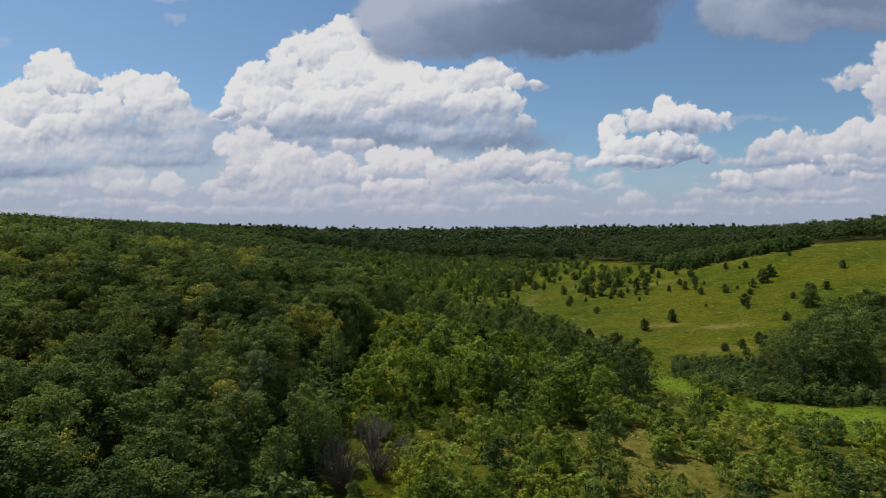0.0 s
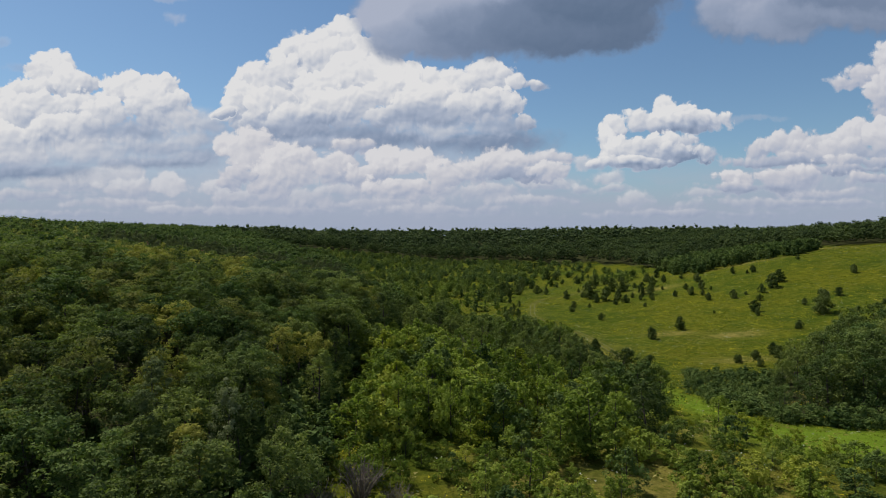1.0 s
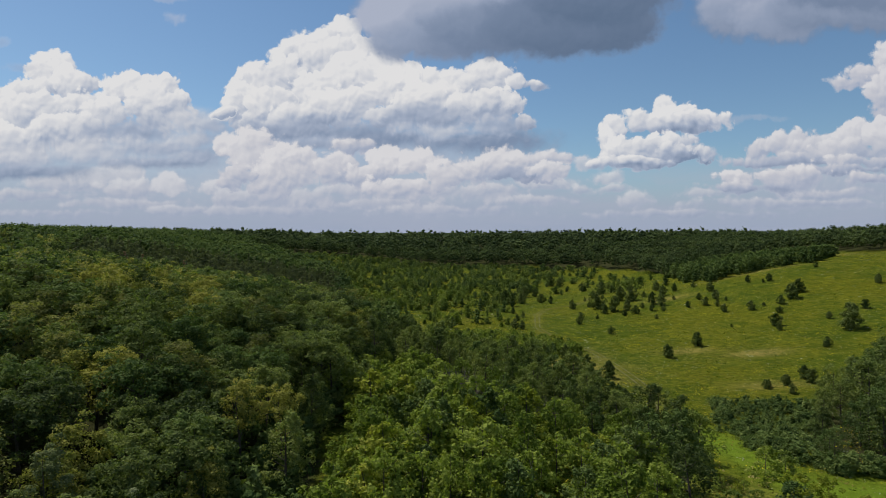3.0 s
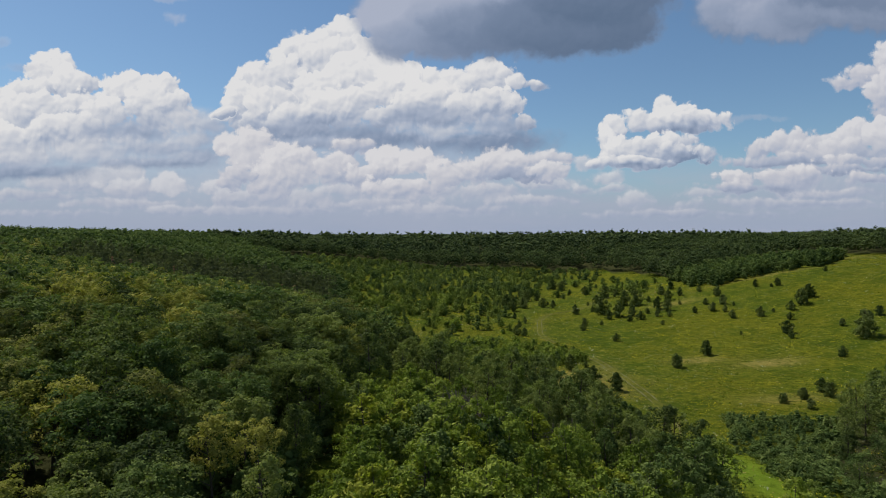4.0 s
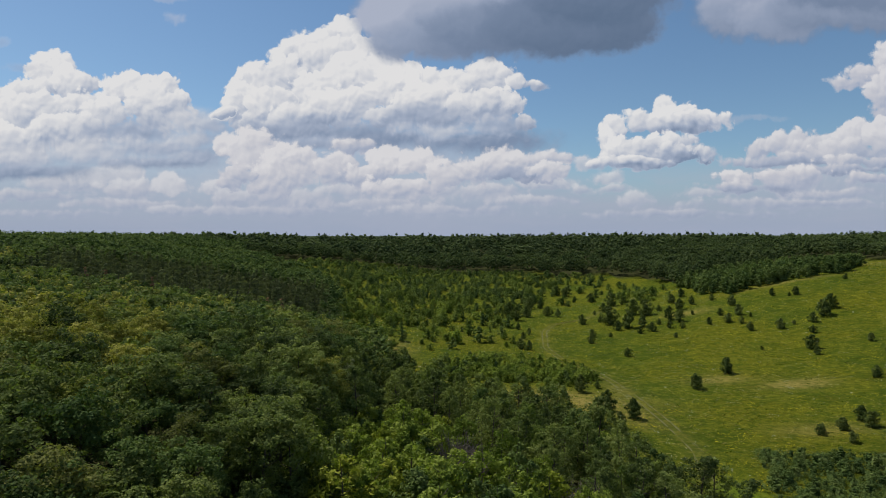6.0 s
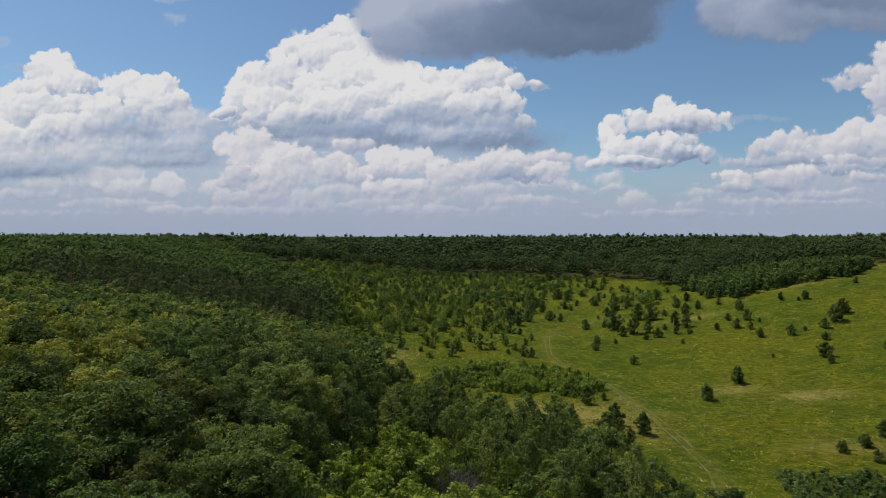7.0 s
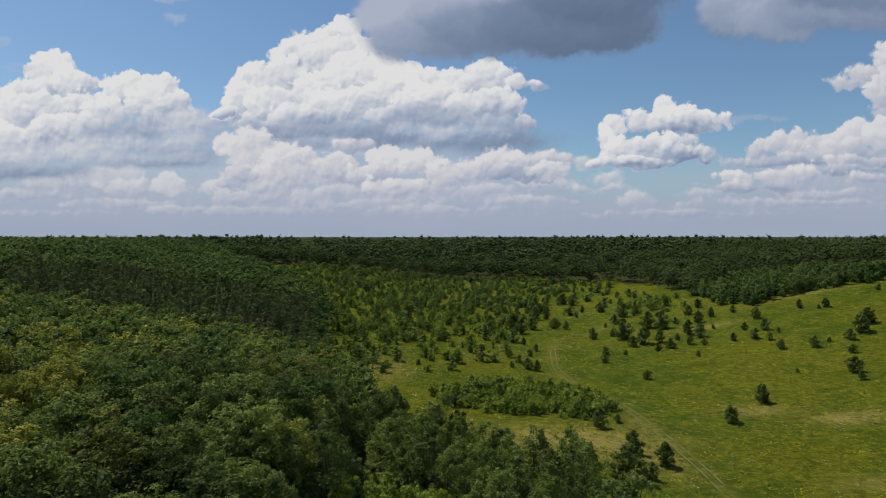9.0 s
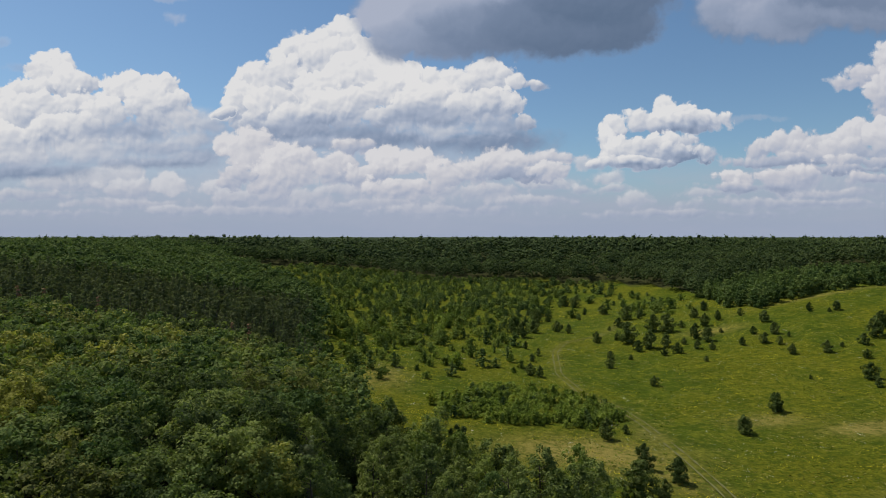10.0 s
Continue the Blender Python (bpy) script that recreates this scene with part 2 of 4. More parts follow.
    end = nt.nodes.new("ShaderNodeOutputWorld")
    nt.links.new(back.outputs[0], end.inputs[0])


SKY, SKY_TINT, HAZE = 0.086, (0.82, 0.985, 1.08), (0.33, 0.382, 0.505, 1)
SUNLIT = ((0.0, (0.20, 0.26, 0.38)), (0.35, (0.36, 0.415, 0.53)), (0.7, (0.60, 0.615, 0.66)), (1.0, (0.74, 0.735, 0.74)))
MILKY = ((0.0, (0.27, 0.32, 0.44)), (0.35, (0.38, 0.42, 0.53)), (0.7, (0.56, 0.56, 0.61)), (1.0, (0.70, 0.685, 0.70)))
LEADEN = ((0.0, (0.11, 0.16, 0.25)), (0.4, (0.18, 0.235, 0.345)), (0.7, (0.28, 0.335, 0.455)), (1.0, (0.40, 0.44, 0.55)))
sky_world()

# ---- lie of the land ----
POLY = [-25.57, 0.82, 11.52, 1.78, -2.01, -15.82, 7.18, 8.61, -3.12, 33.16, -4.22, -6.99, 14.29, -11.88, -10.55]
KNOLLS = [(-40, 105, 38, 5.66), (98, 255, 42, 2.91), (20, 66, 24, 2.61), (55, 172, 40, -0.47), (62, 100, 30, -1.85), (150, 270, 40, 6.77)]
PLATEAU = 29.0


def ground_z(x, y):
    """Height of the land: a valley between two wooded slopes, levelling out into a plateau."""
    x, y = np.asarray(x, float), np.asarray(y, float)
    xc, yc = np.clip(x, -330, 330), np.clip(y, -150, 640)
    u, v = xc / 200, (yc - 230) / 250
    z, k = np.full(np.broadcast(x, y).shape, 32.0), 0
    for i in range(5):
        for j in range(5 - i):
            z = z + POLY[k] * u**i * v**j
            k += 1
    for a, b, r, h in KNOLLS:
        z = z + h * np.exp(-((xc - a) ** 2 + (yc - b) ** 2) / (2 * r * r))
    w = np.clip((np.hypot(x, y - 250) - 270) / 150, 0, 1)
    w = w * w * (3 - 2 * w)
    return z * (1 - w) + PLATEAU * w

# ---- materials ----
def shader(name):
    m = bpy.data.materials.new(name)
    m.use_nodes = True
    nt = m.node_tree
    return m, nt, nt.nodes["Principled BSDF"]


def ramp(nt, source, stops):
    n = nt.nodes.new("ShaderNodeValToRGB")
    while len(n.color_ramp.elements) < len(stops):
        n.color_ramp.elements.new(0.5)
    for e, (at, c) in zip(n.color_ramp.elements, stops):
        e.position, e.color = at, (*c, 1)
    nt.links.new(source, n.inputs[0])
    return n.outputs[0]


def noise_out(nt, where, scale, detail=4.0, rough=0.55):
    n = nt.nodes.new("ShaderNodeTexNoise")
    n.inputs["Scale"].default_value, n.inputs["Detail"].default_value, n.inputs["Roughness"].default_value = scale, detail, rough
    nt.links.new(where, n.inputs["Vector"])
    return n.outputs[0]


def mixed(nt, f, a, b, blend="MIX"):
    n = nt.nodes.new("ShaderNodeMix")
    n.data_type, n.blend_type = "RGBA", blend
    for k, value in ((0, f), (6, a), (7, b)):
        if isinstance(value, bpy.types.NodeSocket):
            nt.links.new(value, n.inputs[k])
        else:
            n.inputs[k].default_value = value
    return n.outputs[2]


def maths(nt, op, a, b):
    n = nt.nodes.new("ShaderNodeMath")
    n.operation = op
    for k, value in ((0, a), (1, b)):
        if isinstance(value, bpy.types.NodeSocket):
            nt.links.new(value, n.inputs[k])
        else:
            n.inputs[k].default_value = value
    return n.outputs[0]


def leaf_material(name, dark, mid, pale, through=0.25, tree_tone=True):
    """Leaves: tone varies from leaf to leaf, over patches of a crown and from tree to tree."""
    m, nt, bsdf = shader(name)
    geo = nt.nodes.new("ShaderNodeNewGeometry")
    obj = nt.nodes.new("ShaderNodeObjectInfo")
    att = nt.nodes.new("ShaderNodeAttribute")
    att.attribute_name = "tone"
    patch = noise_out(nt, geo.outputs["Position"], 0.55, 3.0)
    fleck = noise_out(nt, geo.outputs["Position"], 1.7, 3.0, 0.6)
    tone = maths(nt, "ADD", maths(nt, "MULTIPLY", geo.outputs["Random Per Island"], 0.30), maths(nt, "MULTIPLY", patch, 0.45))
    tone = maths(nt, "ADD", tone, maths(nt, "MULTIPLY", maths(nt, "SUBTRACT", fleck, 0.44), 1.5))
    tree = maths(nt, "FRACT", maths(nt, "ADD", obj.outputs["Random"], att.outputs["Fac"]), 0.0)
    tone = maths(nt, "ADD", tone, maths(nt, "MULTIPLY", maths(nt, "SUBTRACT", tree, 0.5), 0.7 if tree_tone else 0.2))
    colour = ramp(nt, tone, ((0.12, dark), (0.45, mid), (0.85, pale)))
    nt.links.new(colour, bsdf.inputs["Base Color"])
    bsdf.inputs["Roughness"].default_value, bsdf.inputs["Specular IOR Level"].default_value = 0.75, 0.06
    glow = nt.nodes.new("ShaderNodeBsdfTranslucent")
    nt.links.new(mixed(nt, 1.0, colour, (1.0, 1.15, 0.5, 1), "MULTIPLY"), glow.inputs[0])
    both = nt.nodes.new("ShaderNodeMixShader")
    both.inputs[0].default_value = through
    nt.links.new(bsdf.outputs[0], both.inputs[1])
    nt.links.new(glow.outputs[0], both.inputs[2])
    nt.links.new(both.outputs[0], nt.nodes["Material Output"].inputs[0])
    return m


def bark_material(name, dark, pale):
    m, nt, bsdf = shader(name)
    at = nt.nodes.new("ShaderNodeTexCoord").outputs["Object"]
    nt.links.new(ramp(nt, noise_out(nt, at, 6.0, 6.0, 0.7), ((0.3, dark), (0.7, pale))), bsdf.inputs["Base Color"])
    bsdf.inputs["Roughness"].default_value = 0.9
    bump = nt.nodes.new("ShaderNodeBump")
    bump.inputs["Strength"].default_value, bump.inputs["Distance"].default_value = 0.6, 0.05
    nt.links.new(noise_out(nt, at, 14.0, 5.0), bump.inputs["Height"])
    nt.links.new(bump.outputs[0], bsdf.inputs["Normal"])
    return m


LEAF_OAK = leaf_material("oak leaves", (0.052, 0.074, 0.026), (0.116, 0.150, 0.042), (0.205, 0.238, 0.066), 0.38)
LEAF_OLIVE = leaf_material("olive leaves", (0.086, 0.098, 0.030), (0.158, 0.165, 0.045), (0.245, 0.245, 0.070), 0.36)
LEAF_FAR = leaf_material("plateau leaves", (0.044, 0.066, 0.026), (0.076, 0.106, 0.040), (0.118, 0.148, 0.056), 0.4)
LEAF_YELLOW = leaf_material("yellowish leaves", (0.12, 0.14, 0.028), (0.225, 0.225, 0.045), (0.34, 0.315, 0.075), 0.33)
LEAF_YOUNG = leaf_material("young leaves", (0.080, 0.118, 0.020), (0.172, 0.225, 0.036), (0.29, 0.335, 0.066), 0.42)
LEAF_FRESH = leaf_material("fresh yellow-green leaves", (0.15, 0.185, 0.02), (0.26, 0.285, 0.036), (0.37, 0.375, 0.07), 0.42)
LEAF_FIELD = leaf_material("mid-green leaves", (0.082, 0.118, 0.025), (0.145, 0.190, 0.038), (0.21, 0.25, 0.06), 0.36)
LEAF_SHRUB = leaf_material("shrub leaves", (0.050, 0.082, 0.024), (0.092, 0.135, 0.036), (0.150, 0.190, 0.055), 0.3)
LEAF_PINE = leaf_material("pine needles", (0.076, 0.092, 0.042), (0.120, 0.138, 0.060), (0.166, 0.180, 0.080), 0.34)
LEAF_BUSH = leaf_material("dark bush leaves", (0.048, 0.072, 0.020), (0.086, 0.116, 0.030), (0.136, 0.162, 0.046), 0.3)
LEAF_GREY = leaf_material("silvery leaves", (0.085, 0.11, 0.04), (0.14, 0.165, 0.065), (0.205, 0.225, 0.11))
LEAF_DEAD = leaf_material("rusty needles", (0.20, 0.12, 0.07), (0.32, 0.20, 0.12), (0.42, 0.27, 0.17), 0.15)
HERB_GREEN = leaf_material("meadow grass", (0.054, 0.084, 0.007), (0.090, 0.124, 0.010), (0.150, 0.172, 0.016), 0.35)
HERB_STRAW = leaf_material("straw", (0.16, 0.15, 0.035), (0.25, 0.22, 0.06), (0.35, 0.31, 0.11), 0.25)
HERB_YELLOW = leaf_material("yellow petals", (0.26, 0.24, 0.015), (0.45, 0.38, 0.02), (0.6, 0.5, 0.03), 0.2)
HERB_WHITE = leaf_material("white petals", (0.35, 0.36, 0.26), (0.5, 0.5, 0.4), (0.7, 0.7, 0.6), 0.2)
RUT_SOIL = bark_material("worn soil", (0.072, 0.078, 0.010), (0.125, 0.112, 0.024))
BARK = bark_material("bark", (0.035, 0.029, 0.022), (0.095, 0.08, 0.062))
BARK_DRY = bark_material("dry twigs", (0.07, 0.055, 0.042), (0.16, 0.13, 0.105))


def ground_material():
    m, nt, bsdf = shader("meadow ground")
    at = nt.nodes.new("ShaderNodeNewGeometry").outputs["Position"]
    fine, clod = noise_out(nt, at, 2.2, 6.0, 0.75), noise_out(nt, at, 0.7, 5.0, 0.65)
    mid, wide = noise_out(nt, at, 0.16, 6.0, 0.62), noise_out(nt, at, 0.035, 4.0, 0.55)
    grass = ramp(nt, mid, ((0.32, (0.034, 0.056, 0.006)), (0.47, (0.066, 0.090, 0.008)), (0.66, (0.114, 0.125, 0.012))))
    grass = mixed(nt, ramp(nt, wide, ((0.43, (0, 0, 0)), (0.60, (0.6, 0.6, 0.6)))), grass, (0.152, 0.139, 0.010, 1))
    grass = mixed(nt, ramp(nt, clod, ((0.38, (0.75, 0.75, 0.75)), (0.50, (0, 0, 0)))), grass, (0.045, 0.068, 0.006, 1))
    grass = mixed(nt, ramp(nt, clod, ((0.52, (0, 0, 0)), (0.68, (0.6, 0.6, 0.6)))), grass, (0.19, 0.185, 0.016, 1))
    grass = mixed(nt, ramp(nt, fine, ((0.38, (0.8, 0.8, 0.8)), (0.54, (0, 0, 0)))), grass, (0.036, 0.055, 0.006, 1))
    dry = mixed(nt, fine, (0.14, 0.118, 0.022, 1), (0.33, 0.265, 0.08, 1))
    soil = mixed(nt, fine, (0.022, 0.026, 0.010, 1), (0.058, 0.060, 0.022, 1))
    rich = mixed(nt, clod, (0.085, 0.150, 0.010, 1), (0.175, 0.240, 0.022, 1))
    for name, other in (("dry", dry), ("lush", rich), ("soil", soil)):
        a = nt.nodes.new("ShaderNodeAttribute")
        a.attribute_name = name
        worn = maths(nt, "MULTIPLY", a.outputs["Fac"], maths(nt, "ADD", maths(nt, "MULTIPLY", clod, 3.4), -0.85 if name == "dry" else -0.2))
        clamp = nt.nodes.new("ShaderNodeClamp")
        nt.links.new(worn, clamp.inputs[0])
        grass = mixed(nt, clamp.outputs[0], grass, other)
    nt.links.new(grass, bsdf.inputs["Base Color"])
    bsdf.inputs["Roughness"].default_value, bsdf.inputs["Specular IOR Level"].default_value = 0.95, 0.02
    bump = nt.nodes.new("ShaderNodeBump")
    bump.inputs["Strength"].default_value, bump.inputs["Distance"].default_value = 1.0, 0.35
    nt.links.new(fine, bump.inputs["Height"])
    nt.links.new(bump.outputs[0], bsdf.inputs["Normal"])
    return m


# ---- zones of the plan ----
def inside(poly, x, y):
    """Whether points lie in a polygon of the plan."""
    x, y = np.asarray(x, float), np.asarray(y, float)
    hit = np.zeros(x.shape, bool)
    for (ax, ay), (bx, by) in zip(poly, poly[1:] + poly[:1]):
        cross = (ay > y) != (by > y)
        hit ^= cross & (x < (bx - ax) * (y - ay) / (by - ay if by != ay else 1e-9) + ax)
    return hit


def along(line, x, y):
    """Distance to a line of the plan."""
    best = np.full(np.shape(x), 1e9)
    for (ax, ay), (bx, by) in zip(line, line[1:]):
        k = np.clip(((x - ax) * (bx - ax) + (y - ay) * (by - ay)) / ((bx - ax) ** 2 + (by - ay) ** 2), 0, 1)
        best = np.minimum(best, np.hypot(x - ax - k * (bx - ax), y - ay - k * (by - ay)))
    return best


TRACK = [(70, 290), (55, 268), (42, 262), (36, 248), (32, 221), (34, 202), (39, 191), (41, 180), (42, 163), (42, 148), (41, 132), (36, 116)]
HEDGE = [(-5, 181), (2, 193), (10, 203), (28, 203), (36, 194), (38, 183), (30, 175), (12, 174)]
OAKS = [(-10, 15), (-10, 60), (-12, 76), (-12.5, 104), (-9, 116), (-8, 140), (-18, 165), (-26, 182), (-32, 215), (-36, 250), (-48, 295), (-80, 350), (-118, 395), (-130, 425), (-330, 430), (-330, 15)]
LOBE = [(-10, 120), (0, 118), (8, 107), (14, 98), (19, 89), (24, 82), (30, 88), (32, 97), (27, 111), (20, 123), (18, 132), (8, 138), (-10, 144)]
PINES = [(-20, 164), (-30, 195), (-34, 222), (-44, 270), (-70, 284), (-95, 280), (-132, 245), (-112, 195), (-92, 182), (-69, 184), (-46, 182)]
REGEN = [(-9, 28), (16, 34), (22, 50), (16, 60), (20, 72), (26, 80), (19, 89), (14, 98), (8, 106), (0, 117), (-12, 119), (-14, 98), (-9, 85)]
SCRUB = [(16, 34), (42, 44), (40, 58), (46, 72), (40, 84), (28, 88), (20, 72), (16, 60), (22, 50)]
GROVE = [(52, 97), (53, 106), (62, 118), (68, 130), (80, 139), (104, 140), (120, 120), (110, 98), (85, 95), (64, 96)]
THICKET = [(50, 131), (62, 132), (68, 128), (60, 112), (48, 100), (43, 112)]
FIELD = [(-24, 184), (-31, 215), (-35, 255), (-47, 295), (-79, 350), (-117, 395), (-128, 428), (-85, 448), (-45, 455), (7, 440), (42, 436), (73, 414), (100, 397), (72, 345), (50, 312), (32, 282), (24, 250), (24, 222), (10, 214), (0, 203), (-8, 190)]
FAR = [(-330, 430), (-128, 430), (-85, 450), (-45, 456), (-21, 436), (42, 438), (73, 416), (101, 399), (115, 370), (112, 312), (107, 283), (112, 270), (134, 277), (160, 283), (178, 305), (176, 345), (186, 362), (200, 350), (200, 200), (340, 200), (420, 640), (-330, 640)]
TONGUE = [(106, 284), (111, 269), (134, 276), (158, 271), (180, 296), (179, 345), (150, 352), (116, 335)]
UPPER = [(48, 305), (72, 345), (100, 397), (114, 370), (110, 312), (104, 286), (84, 290), (62, 296)]


# ---- ground ----
def build_mesh(name, verts, faces, material, smooth=False, floats=None):
    """A mesh from arrays of corners and of faces with equally many corners each."""
    verts, faces = np.asarray(verts, np.float32), np.asarray(faces, np.int32)
    me = bpy.data.meshes.new(name)
    n, k = faces.shape
    me.vertices.add(len(verts))
    me.vertices.foreach_set("co", verts.ravel())
    me.loops.add(n * k)
    me.loops.foreach_set("vertex_index", faces.ravel())
    me.polygons.add(n)
    me.polygons.foreach_set("loop_start", np.arange(0, n * k, k, dtype=np.int32))
    me.polygons.foreach_set("use_smooth", np.full(n, smooth))
    for key, values in (floats or {}).items():
        me.attributes.new(key, "FLOAT", "POINT").data.foreach_set("value", np.asarray(values, np.float32))
    me.update()
    me.validate()
    me.materials.append(material)
    return me


def unit(v):
    return v / np.maximum(np.linalg.norm(v, axis=-1, keepdims=True), 1e-6)


def grown(a, b, fine, reach, ratio=1.22):
    """Even steps from a to b, then ever longer ones out to the reach."""
    core = list(np.arange(a, b + fine, fine))
    step = fine
    while core[-1] < reach:
        step *= ratio
        core.append(core[-1] + step)
    step = fine
    while core[0] > -reach:
        step *= ratio
        core.insert(0, core[0] - step)
    return np.array(core)


def build_ground():
    xs, ys = grown(-30, 150, 1.5, 4800), grown(30, 300, 1.5, 4900)
    x, y = np.meshgrid(xs, ys)
    z = ground_z(x, y)
    near = (np.hypot(x - 20, y - 170) < 420).ravel()
    lump = np.array([noise.fractal(Vector((a * 0.16, b * 0.16, 3.0)), 1.0, 2.0, 3) if c else 0.0 for a, b, c in zip(x.ravel(), y.ravel(), near)])
    z = z + 0.16 * lump.reshape(z.shape)
    away = along(TRACK, x, y)
    track = 0.22 * np.exp(-((away / 1.8) ** 2))
    dry = track
    for a, b, r1, r2, k in ((26, 161, 14, 8, 1.1), (22, 55, 16, 14, 0.62), (30, 80, 9, 6, 0.55), (80, 172, 6.5, 3.2, 1.1), (37, 152, 5, 8, 0.6), (88, 254, 9, 4, 0.7), (-14, 208, 6, 12, 0.7), (68, 143, 8, 3, 0.6), (66, 180, 7, 3.5, 0.75), (134, 272, 22, 3, 0.55), (8, 58, 6, 8, 0.8), (188, 330, 8, 40, 0.5), (40, 172, 3, 8, 0.5)):
        dry = np.maximum(dry, k * np.exp(-(((x - a) / r1) ** 2 + ((y - b) / r2) ** 2)))
    lush = np.exp(-(((x - 52) / 15) ** 2 + ((y - 81) / 10) ** 2)) + 0.7 * np.exp(-(((x - 40) / 5) ** 2 + ((y - 104) / 14) ** 2))
    soil = np.zeros(x.shape)
    for zone in (OAKS, LOBE, GROVE):
        soil = np.maximum(soil, inside(zone, x, y) * 1.0)
    soil = np.maximum(soil, inside(FAR, x, y) & inside(FAR, x, y - 7) & inside(FAR, x - 6, y))
    soil = np.maximum(soil, np.hypot(x, y - 250) > 440)
    me = build_mesh("ground", np.stack([x, y, z], -1).reshape(-1, 3), quads(len(ys), len(xs)), ground_material(), True, {"dry": dry.ravel(), "soil": soil.ravel(), "lush": lush.ravel()})
    tagged(new("ground", me), "rolling valley ground with flowering meadow grass and dry worn patches", "ground", kind="structure")


def quads(rows, cols):
    i = np.arange(rows * cols).reshape(rows, cols)
    return np.stack([i[:-1, :-1], i[:-1, 1:], i[1:, 1:], i[1:, :-1]], -1).reshape(-1, 4)


build_ground()


def build_track():
    """Two worn wheel ruts along the track, lying on the grass."""
    line = []
    for (ax, ay), (bx, by) in zip(TRACK, TRACK[1:]):
        n = max(2, int(math.hypot(bx - ax, by - ay) / 0.8))
        line += [(ax + (bx - ax) * k / n, ay + (by - ay) * k / n) for k in range(n)]
    p = np.array(line)
    for _ in range(12):
        p[1:-1] = (p[:-2] + 2 * p[1:-1] + p[2:]) / 4
    ahead = unit(np.gradient(p, axis=0))
    side = np.stack([ahead[:, 1], -ahead[:, 0]], 1)
    root = tagged(new("track"), "faint two-rut dirt track worn into the meadow", "track", kind="structure")
    for off in (-0.75, 0.75):
        half = np.maximum(0.03, 0.15 + 0.2 * np.array([noise.noise(Vector((a * 0.5, b * 0.5, off))) for a, b in p]))
        rows = []
        for k in (-1.0, -0.5, 0.0, 0.5, 1.0):
            q = p + side * (off + half * k)[:, None]
            rows.append(np.column_stack([q, ground_z(q[:, 0], q[:, 1]) + 0.09 - 0.05 * (1 - k * k)]))
        me = build_mesh("rut", np.stack(rows, 1).reshape(-1, 3), quads(len(p), 5)[:, ::-1], RUT_SOIL, True)
        new("rut", me).parent = root


build_track()


# ---- plants ----
def sprays(rng, at, facing, size, narrow=0.8):
    """Leaf sprays: a pointed three-cornered blade at each place."""
    n = len(at)
    side = unit(np.cross(facing, rng.normal(size=(n, 3))))
    up = np.cross(facing, side)
    s = (size * rng.uniform(0.65, 1.4, n))[:, None]
    w = s * narrow * 0.5
    return np.stack([at - up * s * 0.4 + side * w, at + up * s * 0.6, at - up * s * 0.4 - side * w], 1)


def crown_leaves(rng, centres, radii, each, size, middle, flat=0.8, wild=0.5):
    """Leaf sprays on the outer sides of rounded clumps."""
    c, r = np.repeat(centres, each, 0), np.repeat(radii, each)[:, None]
    out = unit(c - middle)
    way = unit(rng.normal(size=c.shape) + out * 0.8 + np.array((0, 0, 0.45)))
    at = c + way * r * rng.uniform(0.55, 1.12, (len(c), 1)) * np.array((1, 1, flat))
    return sprays(rng, at, unit(way + wild * rng.normal(size=c.shape) + np.array((0, 0, 0.25))), size)


def lumps(rng, centres, radii, squash=0.85):
    """The dense twigs inside each clump: a small rough eight-sided lump, turned at random."""
    base = np.array(((1, 0, 0), (0, 1, 0), (-1, 0, 0), (0, -1, 0), (0, 0, 1), (0, 0, -1)), float)
    f = np.array(((0, 1, 4), (1, 2, 4), (2, 3, 4), (3, 0, 4), (1, 0, 5), (2, 1, 5), (3, 2, 5), (0, 3, 5)))
    turn, _ = np.linalg.qr(rng.normal(size=(len(centres), 3, 3)))
    turn[:, :, 0] *= np.linalg.det(turn)[:, None]
    ball = np.einsum("nij,kj->nki", turn, base)
    v = ball * radii[:, None, None] * rng.uniform(0.82, 1.1, (len(centres), len(base), 1)) * np.array((1, 1, squash)) + centres[:, None]
    return v[:, f].reshape(-1, 3, 3)


def twigs(rng, centres, radii, each, size):
    """Loose inner leaves and twigs that close a crown."""
    c, r = np.repeat(centres, each, 0), np.repeat(radii, each)[:, None]
    at = c * np.array((0.88, 0.88, 0.97)) + rng.normal(size=c.shape) * r * 0.5
    at[:, 2] = np.maximum(at[:, 2], 0.06)
    return sprays(rng, at, unit(rng.normal(size=c.shape) + np.array((0, 0, 0.6))), size)


class Foliage:
    """Corner arrays of one plant's leaves: sprays, and the lumps of twigs inside them, all triangles."""

    def __init__(self, blades, inner):
        self.tris = np.concatenate([blades, inner])

    def mesh(self, name, material):
        return build_mesh(name, self.tris.reshape(-1, 3), np.arange(len(self.tris) * 3).reshape(-1, 3), material)


